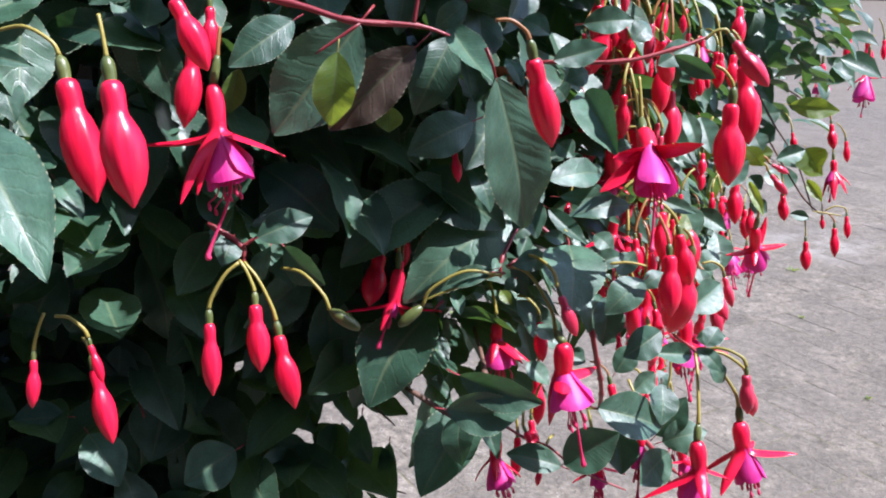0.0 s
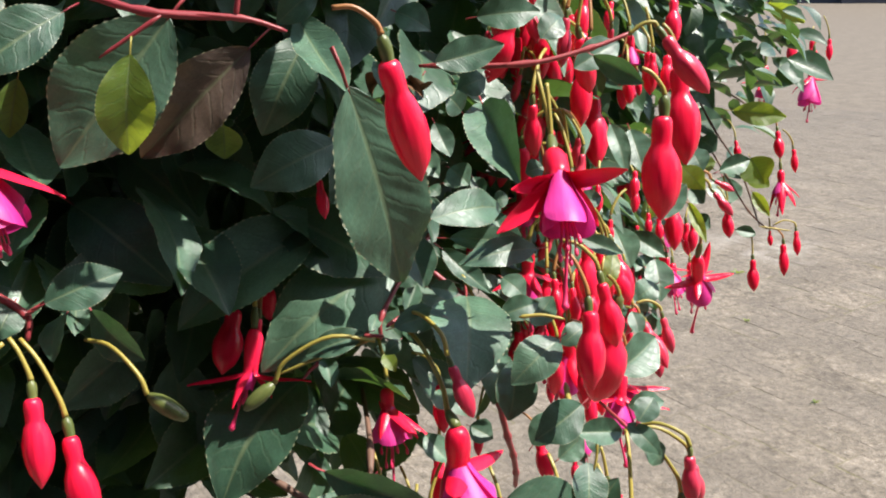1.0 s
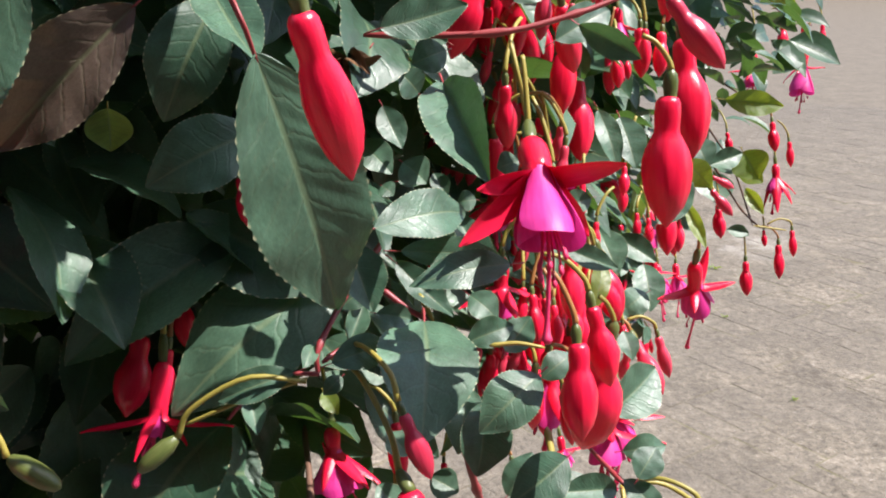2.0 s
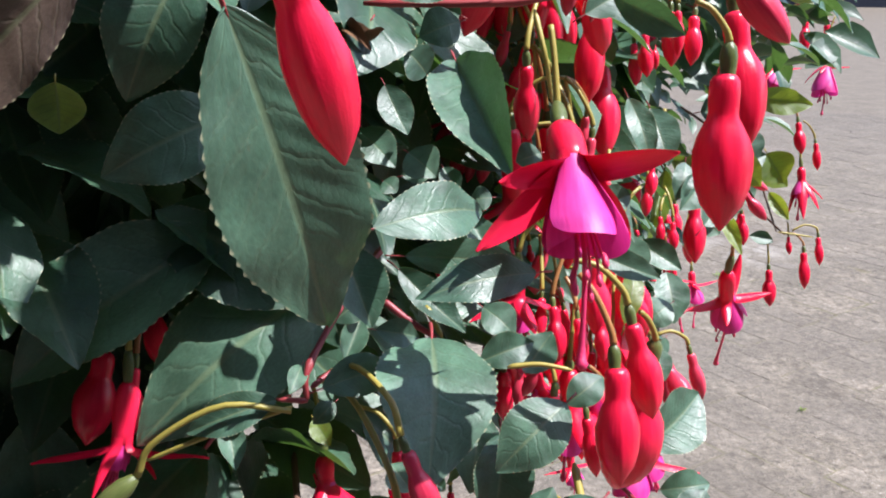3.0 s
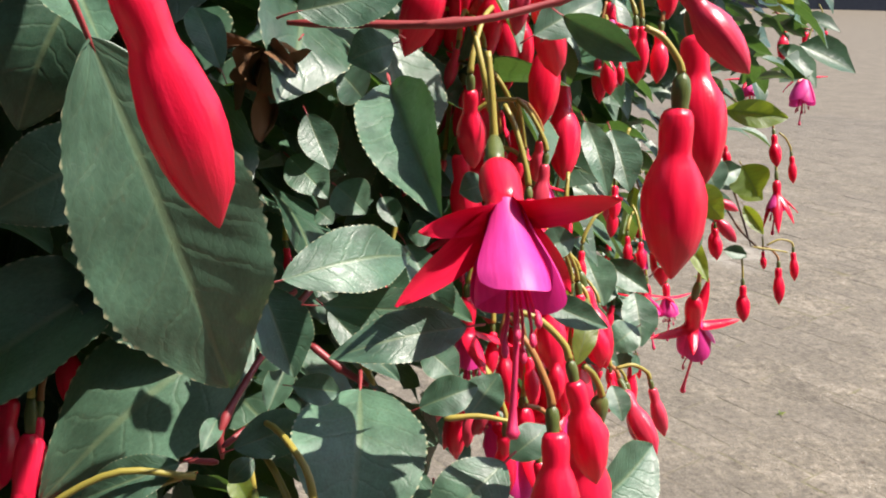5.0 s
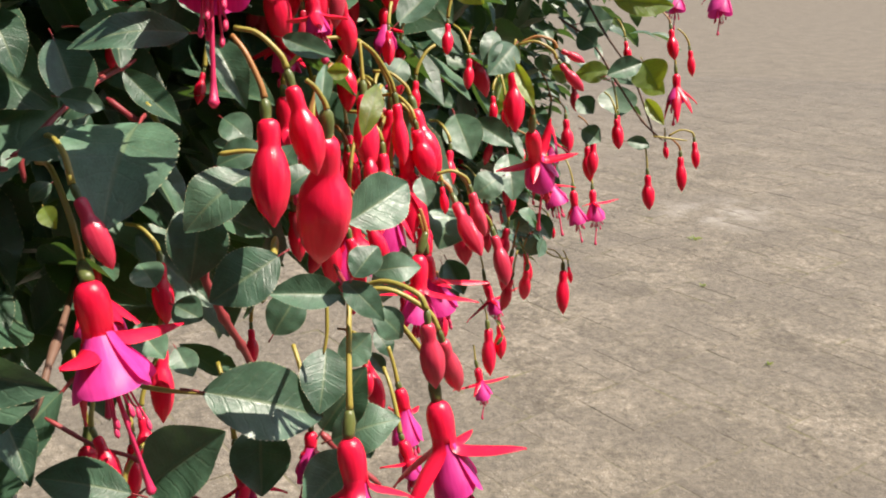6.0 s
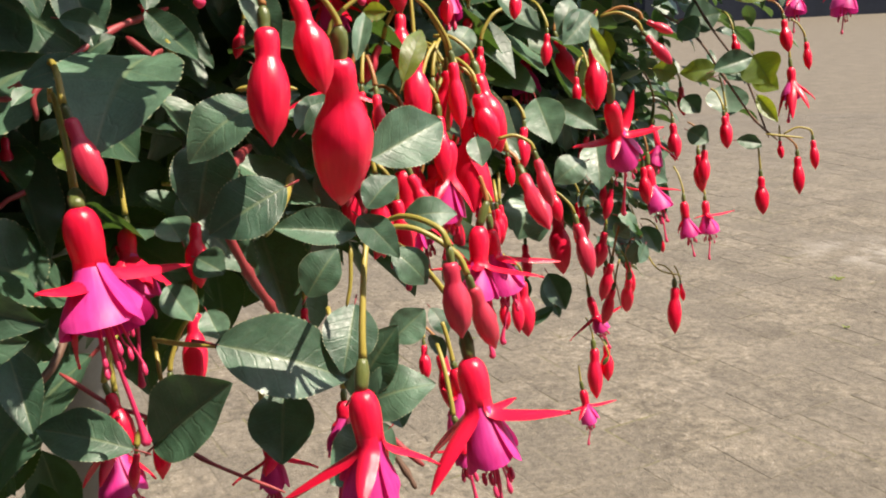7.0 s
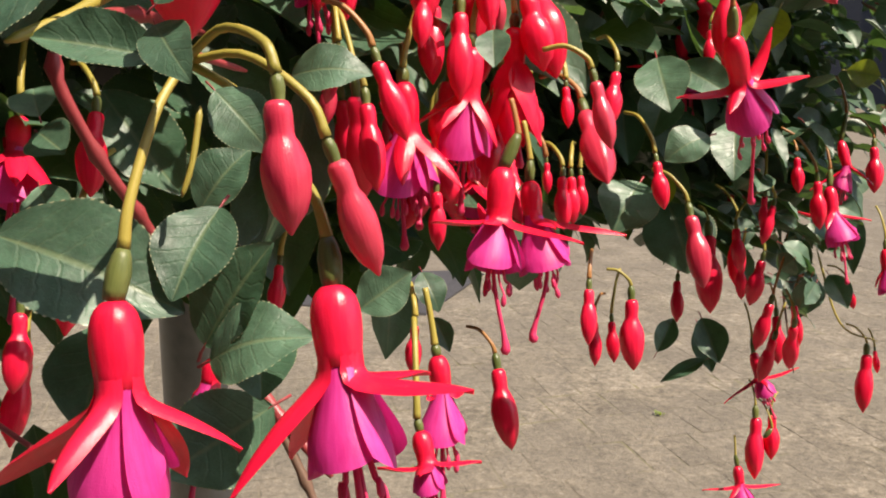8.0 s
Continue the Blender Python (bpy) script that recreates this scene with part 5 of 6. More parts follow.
bud((0.0867, 0.5158, 1.1010), (0.0890, 0.5090, 1.0786), (0.0848, 0.5182, 1.1084), 1.0, 'red')
bud((0.2240, 0.5646, 1.0761), (0.2278, 0.5609, 1.0533), (0.2313, 0.5787, 1.0902), 1.0, 'red')
bud((0.2379, 0.5819, 1.0826), (0.2434, 0.5788, 1.0592), (0.2251, 0.5949, 1.0900), 1.4, 'red')
bud((0.2202, 0.5912, 1.0564), (0.2209, 0.5864, 1.0338), (0.2273, 0.6021, 1.0628), 1.4, 'red')
bud((0.2247, 0.6047, 1.0611), (0.2258, 0.5998, 1.0371), (0.2146, 0.6153, 1.0740), 1.6, 'red')
bud((0.2327, 0.6066, 1.0562), (0.2361, 0.6043, 1.0400), (0.2351, 0.6202, 1.0646), 1.2, 'red')
bud((0.2125, 0.5711, 1.0754), (0.2157, 0.5685, 1.0585), (0.1990, 0.5844, 1.0814), 1.0, 'red')
bud((0.0779, 0.5015, 1.0928), (0.0725, 0.4933, 1.0647), (0.0826, 0.5061, 1.1074), 1.0, 'red')
bud((0.0898, 0.4870, 1.0923), (0.0875, 0.4805, 1.0709), (0.0927, 0.4982, 1.1040), 1.0, 'red')
bud((0.1514, 0.4888, 1.0121), (0.1530, 0.4825, 0.9927), (0.1569, 0.4949, 1.0266), 1.0, 'red')
bud((0.1456, 0.4951, 0.9998), (0.1453, 0.4879, 0.9777), (0.1393, 0.5079, 1.0154), 1.0, 'red')
bud((0.3169, 0.8866, 1.0179), (0.3191, 0.8814, 0.9948), (0.3133, 0.8961, 1.0242), 1.0, 'red')
bud((0.3626, 0.9548, 1.0214), (0.3643, 0.9471, 0.9889), (0.3494, 0.9647, 1.0339), 1.0, 'red')
bud((0.3912, 1.0085, 0.9885), (0.3941, 1.0006, 0.9532), (0.3963, 1.0190, 0.9962), 1.0, 'red')
bud((0.3815, 0.8637, 1.0357), (0.3837, 0.8583, 1.0112), (0.3756, 0.8756, 1.0484), 1.0, 'red')
bud((0.3692, 0.9628, 1.0465), (0.3717, 0.9573, 1.0211), (0.3555, 0.9753, 1.0632), 1.0, 'pink')
bud((0.3527, 1.0314, 0.9939), (0.3542, 1.0257, 0.9693), (0.3405, 1.0409, 1.0048), 1.0, 'red')
bud((0.2705, 0.7483, 1.0944), (0.2799, 0.7434, 1.0655), (0.2738, 0.7557, 1.1033), 1.3, 'red')
bud((0.2799, 0.9774, 0.9884), (0.2826, 0.9713, 0.9611), (0.2766, 0.9915, 0.9955), 1.0, 'red')
bud((0.3087, 0.9896, 1.0049), (0.3103, 0.9852, 0.9854), (0.2972, 1.0000, 1.0224), 1.0, 'red')
bud((0.2107, 0.5947, 1.1667), (0.2072, 0.5934, 1.1510), (0.2081, 0.6020, 1.1834), 1.0, 'red')
bud((0.2466, 0.6361, 1.1627), (0.2480, 0.6319, 1.1435), (0.2500, 0.6417, 1.1800), 1.0, 'red')
bud((0.2569, 0.6461, 1.1611), (0.2584, 0.6438, 1.1488), (0.2479, 0.6540, 1.1779), 1.0, 'red')
bud((0.2585, 0.6298, 1.1759), (0.2590, 0.6235, 1.1518), (0.2539, 0.6422, 1.1837), 1.2, 'red')
bud((0.2682, 0.6295, 1.1740), (0.2664, 0.6233, 1.1522), (0.2735, 0.6359, 1.1817), 1.2, 'red')
bud((0.2850, 0.6926, 1.0745), (0.2855, 0.6876, 1.0589), (0.2821, 0.7004, 1.0873), 1.0, 'red')
bud((0.2789, 0.6936, 1.0770), (0.2789, 0.6885, 1.0614), (0.2848, 0.7051, 1.0828), 1.0, 'red')
bud((0.2654, 0.6689, 1.0984), (0.2642, 0.6636, 1.0819), (0.2585, 0.6787, 1.1104), 1.0, 'red')
bud((0.2289, 0.5863, 1.1179), (0.2287, 0.5808, 1.1032), (0.2301, 0.5914, 1.1255), 1.0, 'red')
bud((0.2127, 0.5781, 1.1119), (0.2135, 0.5696, 1.0878), (0.2043, 0.5911, 1.1222), 1.0, 'red')
bud((0.2217, 0.5900, 1.0849), (0.2215, 0.5817, 1.0599), (0.2244, 0.6042, 1.0986), 1.0, 'red')
bud((0.2132, 0.5920, 1.0605), (0.2131, 0.5841, 1.0366), (0.2141, 0.6024, 1.0702), 1.25, 'red')
bud((0.2270, 0.5902, 1.0532), (0.2265, 0.5818, 1.0277), (0.2329, 0.5994, 1.0705), 1.35, 'red')
bud((0.0981, 0.5152, 1.0806), (0.0991, 0.5107, 1.0650), (0.0917, 0.5264, 1.0949), 1.0, 'red')
bud((0.1428, 0.5236, 1.1208), (0.1445, 0.5245, 1.1084), (0.1422, 0.5321, 1.1283), 1.0, 'red')
bud((0.1698, 0.5354, 1.1090), (0.1674, 0.5306, 1.0974), (0.1728, 0.5390, 1.1241), 1.0, 'red')
bud((0.1551, 0.5126, 1.0541), (0.1571, 0.5054, 1.0317), (0.1443, 0.5177, 1.0617), 1.0, 'red')
bud((0.1737, 0.5608, 1.0096), (0.1740, 0.5555, 0.9932), (0.1774, 0.5669, 1.0266), 1.0, 'red')
flower((0.0263, 0.4302, 1.1859), (0.0248, 0.4271, 1.1757), (0.0269, 0.4225, 1.1600), (0.0323, 0.4165, 1.1394), (0.0240, 0.4088, 1.1146), [(0.0535, 0.4148, 1.1514), (-0.0077, 0.4306, 1.1511), (0.0178, 0.4008, 1.1361), (0.0231, 0.4041, 1.1389)], (0.0270, 0.4332, 1.1960), 1.0, 1.0)
flower((0.1911, 0.4688, 1.1585), (0.1907, 0.4605, 1.1548), (0.1916, 0.4487, 1.1491), (0.1927, 0.4369, 1.1347), (0.1924, 0.4325, 1.1140), [(0.2106, 0.4401, 1.1535), (0.1717, 0.4378, 1.1343), (0.1754, 0.4349, 1.1486), (0.2044, 0.4492, 1.1333)], (0.1897, 0.4737, 1.1749), 1.1, 1.35, 0.82)
flower((0.2889, 0.6198, 1.0775), (0.2890, 0.6231, 1.0696), (0.2916, 0.6290, 1.0571), (0.2959, 0.6358, 1.0441), (0.2962, 0.6459, 1.0196), [(0.2737, 0.6249, 1.0519), (0.3108, 0.6296, 1.0581), (0.2995, 0.6390, 1.0725), (0.2894, 0.6187, 1.0473)], (0.2875, 0.6164, 1.0848), 1.0, 1.0)
flower((0.2485, 0.9094, 1.0981), (0.2495, 0.9070, 1.0878), (0.2520, 0.9034, 1.0706), (0.2550, 0.8985, 1.0484), (0.2565, 0.8907, 1.0160), [(0.2212, 0.8934, 1.0648), (0.2772, 0.9104, 1.0708), (0.2412, 0.9124, 1.0753), (0.2592, 0.8928, 1.0639)], (0.2489, 0.9124, 1.1099), 1.0, 1.0)
flower((0.5197, 1.0713, 1.1420), (0.5193, 1.0685, 1.1326), (0.5166, 1.0628, 1.1134), (0.5144, 1.0551, 1.0875), (0.5124, 1.0509, 1.0730), [(0.5362, 1.0618, 1.1110), (0.4996, 1.0632, 1.0970), (0.5065, 1.0505, 1.1068)], (0.5240, 1.0743, 1.1524), 1.0, 1.0)
flower((0.4936, 1.1261, 1.1318), (0.4924, 1.1220, 1.1180), (0.4923, 1.1181, 1.1054), (0.4907, 1.1124, 1.0866), None, [(0.5184, 1.1176, 1.1044), (0.4676, 1.1169, 1.1008), (0.4813, 1.1044, 1.0944)], (0.4908, 1.1345, 1.1593), 1.0, 1.0)
flower((0.0883, 0.4858, 1.0937), (0.0882, 0.4835, 1.0859), (0.0868, 0.4792, 1.0715), (0.0846, 0.4774, 1.0651), None, [(0.0635, 0.4786, 1.0659), (0.1088, 0.4771, 1.0682), (0.0814, 0.4690, 1.0613), (0.0929, 0.4841, 1.0581)], (0.0897, 0.4888, 1.1040), 0.85, 0.9)
flower((0.1572, 0.4387, 1.0749), (0.1601, 0.4332, 1.0722), (0.1606, 0.4341, 1.0593), (0.1652, 0.4285, 1.0445), (0.1700, 0.4285, 1.0210), [(0.1762, 0.4517, 1.0540), (0.1586, 0.4141, 1.0591), (0.1554, 0.4315, 1.0359), (0.1632, 0.4449, 1.0532)], (0.1374, 0.4714, 1.0922), 1.15, 1.4, 1.0)
flower((0.2184, 0.4380, 1.0350), (0.2179, 0.4358, 1.0283), (0.2195, 0.4340, 1.0169), (0.2179, 0.4348, 1.0015), (0.2222, 0.4297, 0.9899), [(0.2344, 0.4397, 1.0080), (0.2197, 0.4195, 1.0084), (0.1948, 0.4349, 0.9988), (0.2171, 0.4509, 0.9971)], (0.2185, 0.4545, 1.0600), 1.0, 1.1, 0.98)
flower((0.2398, 0.4561, 1.0348), (0.2408, 0.4554, 1.0279), (0.2427, 0.4536, 1.0167), (0.2466, 0.4498, 1.0018), (0.2479, 0.4499, 0.9879), [(0.2646, 0.4480, 1.0169), (0.2315, 0.4401, 0.9999), (0.2281, 0.4639, 0.9962), (0.2513, 0.4678, 1.0120)], (0.2185, 0.4545, 1.0600), 1.05, 1.1, 0.86)
flower((0.2413, 0.5614, 1.0439), (0.2383, 0.5588, 1.0357), (0.2380, 0.5560, 1.0243), (0.2376, 0.5525, 1.0099), (0.2417, 0.5495, 0.9927), [(0.2603, 0.5508, 1.0193), (0.2214, 0.5515, 1.0226), (0.2298, 0.5658, 1.0256), (0.2375, 0.5442, 1.0240)], (0.2390, 0.5628, 1.0525), 1.0, 1.0)
flower((0.2412, 0.5747, 1.0365), (0.2414, 0.5734, 1.0309), (0.2428, 0.5718, 1.0222), (0.2474, 0.5696, 1.0080), (0.2447, 0.5651, 0.9917), [(0.2668, 0.5766, 1.0174), (0.2316, 0.5770, 1.0166), (0.2507, 0.5640, 1.0204)], (0.2389, 0.5764, 1.0464), 1.0, 1.0)
flower((0.3968, 1.0045, 0.9505), (0.3968, 1.0033, 0.9454), (0.3975, 1.0010, 0.9359), (0.4003, 0.9976, 0.9189), (0.3992, 0.9927, 0.9005), [(0.4216, 1.0078, 0.9358), (0.3873, 0.9974, 0.9323), (0.4014, 0.9907, 0.9329)], (0.3908, 1.0167, 0.9705), 1.0, 1.0)
flower((0.3789, 1.0001, 0.9530), (0.3791, 0.9985, 0.9464), (0.3802, 0.9955, 0.9334), (0.3837, 0.9926, 0.9176), None, [(0.3738, 0.9909, 0.9219), (0.3915, 0.9957, 0.9212)], (0.3729, 1.0124, 0.9730), 1.0, 1.0)
flower((0.2925, 0.9673, 0.8041), (0.2942, 0.9659, 0.7968), (0.2962, 0.9636, 0.7858), (0.2999, 0.9606, 0.7699), (0.2978, 0.9560, 0.7538), [(0.3226, 0.9710, 0.7854), (0.2720, 0.9556, 0.7807), (0.2900, 0.9488, 0.7772)], (0.2912, 0.9702, 0.8171), 1.0, 1.0)
flower((0.2989, 0.9670, 0.8879), (0.3004, 0.9650, 0.8781), (0.3047, 0.9625, 0.8634), (0.3103, 0.9607, 0.8502), None, [(0.3294, 0.9709, 0.8691), (0.2836, 0.9520, 0.8454), (0.3105, 0.9523, 0.8595)], (0.2930, 0.9795, 0.9078), 1.0, 1.0)
flower((0.1339, 0.5119, 1.0536), (0.1340, 0.5108, 1.0494), (0.1345, 0.5091, 1.0423), (0.1362, 0.5058, 1.0283), (0.1371, 0.5001, 1.0043), [(0.1308, 0.5088, 1.0445), (0.1530, 0.5003, 1.0316), (0.1317, 0.4958, 1.0341), (0.1469, 0.4946, 1.0355)], (0.1279, 0.5242, 1.0729), 1.2, 1.0)
flower((0.2025, 0.5825, 1.0525), (0.2034, 0.5816, 1.0482), (0.2066, 0.5801, 1.0393), (0.2097, 0.5777, 1.0273), (0.2095, 0.5752, 1.0183), [(0.1957, 0.5804, 1.0510), (0.2188, 0.5819, 1.0341), (0.2108, 0.5697, 1.0361)], (0.1966, 0.5950, 1.0718), 1.0, 1.0)
flower((0.1805, 0.4803, 1.0045), (0.1809, 0.4792, 1.0013), (0.1831, 0.4762, 0.9920), (0.1838, 0.4734, 0.9823), None, [(0.1962, 0.4752, 0.9886), (0.1713, 0.4739, 0.9839), (0.1845, 0.4642, 0.9920)], (0.1748, 0.4929, 1.0238), 0.8, 1.0)
flower((0.2033, 0.4826, 1.0087), (0.2035, 0.4809, 1.0057), (0.2033, 0.4794, 1.0013), (0.2028, 0.4762, 0.9915), None, [(0.1997, 0.4783, 0.9980), (0.2073, 0.4782, 0.9976)], (0.1979, 0.4950, 1.0282), 0.9, 1.0)
flower((0.4286, 0.8890, 1.0654), (0.4290, 0.8871, 1.0590), (0.4293, 0.8845, 1.0504), (0.4279, 0.8808, 1.0392), None, [(0.4445, 0.8817, 1.0382), (0.4195, 0.8770, 1.0285), (0.4370, 0.8691, 1.0338), (0.4262, 0.8664, 1.0278)], (0.4269, 0.8932, 1.0786), 1.0, 1.0)
flower((0.2293, 0.5319, 0.9968), (0.2300, 0.5317, 0.9942), (0.2316, 0.5305, 0.9864), (0.2326, 0.5277, 0.9747), None, [(0.2257, 0.5287, 0.9879), (0.2369, 0.5325, 0.9866)], (0.2264, 0.5337, 1.0096), 1.0, 1.0)
flower((0.2300, 0.5181, 0.9837), (0.2308, 0.5178, 0.9810), (0.2328, 0.5161, 0.9753), (0.2342, 0.5150, 0.9685), None, [(0.2444, 0.5200, 0.9750), (0.2227, 0.5124, 0.9737), (0.2348, 0.5063, 0.9762)], (0.2246, 0.5311, 1.0029), 1.0, 1.0)
flower((0.3422, 0.9007, 1.0385), (0.3398, 0.8961, 1.0231), (0.3434, 0.8916, 1.0096), (0.3411, 0.8874, 0.9962), None, [(0.3574, 0.8879, 0.9999), (0.3250, 0.8883, 0.9962)], (0.3363, 0.9131, 1.0584), 0.8, 1.0)
flower((0.1348, 0.4871, 1.0068), (0.1350, 0.4852, 1.0009), (0.1346, 0.4821, 0.9916), (0.1385, 0.4781, 0.9781), None, [(0.1249, 0.4789, 0.9803), (0.1473, 0.4796, 0.9828), (0.1349, 0.4702, 0.9852)], (0.1292, 0.4990, 1.0263), 1.0, 1.0)
flower((0.3335, 0.8668, 1.0098), (0.3336, 0.8640, 1.0008), (0.3355, 0.8599, 0.9882), (0.3412, 0.8547, 0.9720), (0.3439, 0.8488, 0.9540), [(0.3164, 0.8601, 0.9880), (0.3545, 0.8587, 0.9847), (0.3325, 0.8468, 0.9808)], (0.3277, 0.8793, 1.0297), 1.0, 1.0)
flower((0.2512, 0.6433, 1.1837), (0.2512, 0.6419, 1.1797), (0.2519, 0.6398, 1.1734), (0.2524, 0.6367, 1.1648), None, [(0.2456, 0.6381, 1.1690), (0.2600, 0.6390, 1.1705)], (0.2455, 0.6559, 1.2032), 0.9, 1.0)
flower((0.2063, 0.5212, 1.1369), (0.2064, 0.5202, 1.1336), (0.2075, 0.5182, 1.1269), (0.2088, 0.5160, 1.1196), (0.2098, 0.5185, 1.1134), [(0.1989, 0.5170, 1.1242), (0.2176, 0.5179, 1.1248), (0.2101, 0.5066, 1.1225)], (0.2002, 0.5301, 1.1566), 1.0, 1.0)
flower((0.2265, 0.6257, 1.1261), (0.2267, 0.6241, 1.1216), (0.2270, 0.6219, 1.1149), (0.2271, 0.6178, 1.1050), None, [(0.2187, 0.6201, 1.1133), (0.2348, 0.6205, 1.1123)], (0.2202, 0.6340, 1.1462), 1.0, 1.0)
flower((0.2132, 0.5549, 1.0603), (0.2132, 0.5549, 1.0568), (0.2142, 0.5549, 1.0453), (0.2132, 0.5539, 1.0288), (0.2132, 0.5549, 1.0163), [(0.2297, 0.5519, 1.0313), (0.2042, 0.5509, 1.0323), (0.2172, 0.5439, 1.0323), (0.2142, 0.5649, 1.0343)], (0.2162, 0.5649, 1.0803), 1.0, 1.2, 0.95)
flower((0.2287, 0.5630, 1.0688), (0.2287, 0.5630, 1.0653), (0.2277, 0.5630, 1.0543), (0.2267, 0.5630, 1.0373), (0.2257, 0.5630, 1.0248), [(0.2127, 0.5610, 1.0448), (0.2367, 0.5590, 1.0408), (0.2247, 0.5520, 1.0458), (0.2287, 0.5730, 1.0438)], (0.2307, 0.5730, 1.0858), 1.0, 1.0, 0.85)
flower((0.2347, 0.5825, 1.0746), (0.2347, 0.5825, 1.0711), (0.2347, 0.5825, 1.0611), (0.2357, 0.5815, 1.0496), None, [(0.2432, 0.5795, 1.0396), (0.2282, 0.5785, 1.0386), (0.2357, 0.5755, 1.0366), (0.2357, 0.5895, 1.0386)], (0.2287, 0.5905, 1.0936), 1.0, 1.9, 0.8)
# end of fitted parts


# ---- crowded hanging clusters on the sunny side ----
def hanging_clusters():
    """Buds and a few open flowers that crowd behind the foremost sprays."""
    rng = random.Random(17)
    for i in range(21):
        node = Vector((rng.uniform(0.178, 0.220), rng.uniform(0.535, 0.63), rng.uniform(1.05, 1.23)))
        for k in range(rng.randint(3, 5)):
            top = node + Vector((rng.gauss(0, 0.008), rng.gauss(0, 0.008), -rng.uniform(0.006, 0.022)))
            size = rng.uniform(0.015, 0.034)
            tip = top + Vector((rng.gauss(0, 0.2), rng.gauss(0, 0.2), -1)).normalized() * size
            if k == 0 and i % 5 == 0:
                end = top + Vector((0, 0, -0.014))
                tips = [end + Vector((math.cos(q + i) * 0.016, math.sin(q + i) * 0.016, -0.008)) for q in (0, 1.6, 3.1, 4.7)]
                flower(top, top + Vector((0, 0, -0.004)), end, end + Vector((0.001, 0, -0.012)), None, tips, node, 0.9, 1.0)
            else:
                bud(top, tip, node, rng.uniform(0.85, 1.05), "pink" if size < 0.023 else "red")
    for i in range(11):
        node = Vector((0.285 + 0.003 * i, 0.81 + 0.005 * i, 1.045 - 0.011 * i)) + Vector((rng.gauss(0, 0.008), rng.gauss(0, 0.010), 0))
        top = node + Vector((rng.gauss(0, 0.007), rng.gauss(0, 0.006), -rng.uniform(0.010, 0.022)))
        tip = top + Vector((rng.gauss(0, 0.15), rng.gauss(0, 0.15), -1)).normalized() * rng.uniform(0.020, 0.034)
        bud(top, tip, node, rng.uniform(0.85, 1.0), "red")
        for k in range(3):
            foot = node + Vector((rng.gauss(0, 0.006), rng.gauss(0, 0.006), rng.uniform(-0.004, 0.006)))
            way = Vector((rng.gauss(0, 0.7), rng.gauss(0, 0.7), rng.gauss(-0.5, 0.4))).normalized()
            leaf(foot, foot + way * rng.uniform(0.014, 0.026), SUN_TO + Vector((rng.gauss(0, 0.4), rng.gauss(-0.3, 0.4), 0)), rng.uniform(0.009, 0.014), "g")


hanging_clusters()


# ---- the mass of the bush ----
def bush_reach(angle):
    return float(np.interp(angle, [-150, -112, -96, -84, -74, -56, -44, -25, -6, 30, 60, 120], [0.66, 0.72, 0.69, 0.61, 0.605, 0.61, 0.58, 0.53, 0.53, 0.54, 0.54, 0.5]))


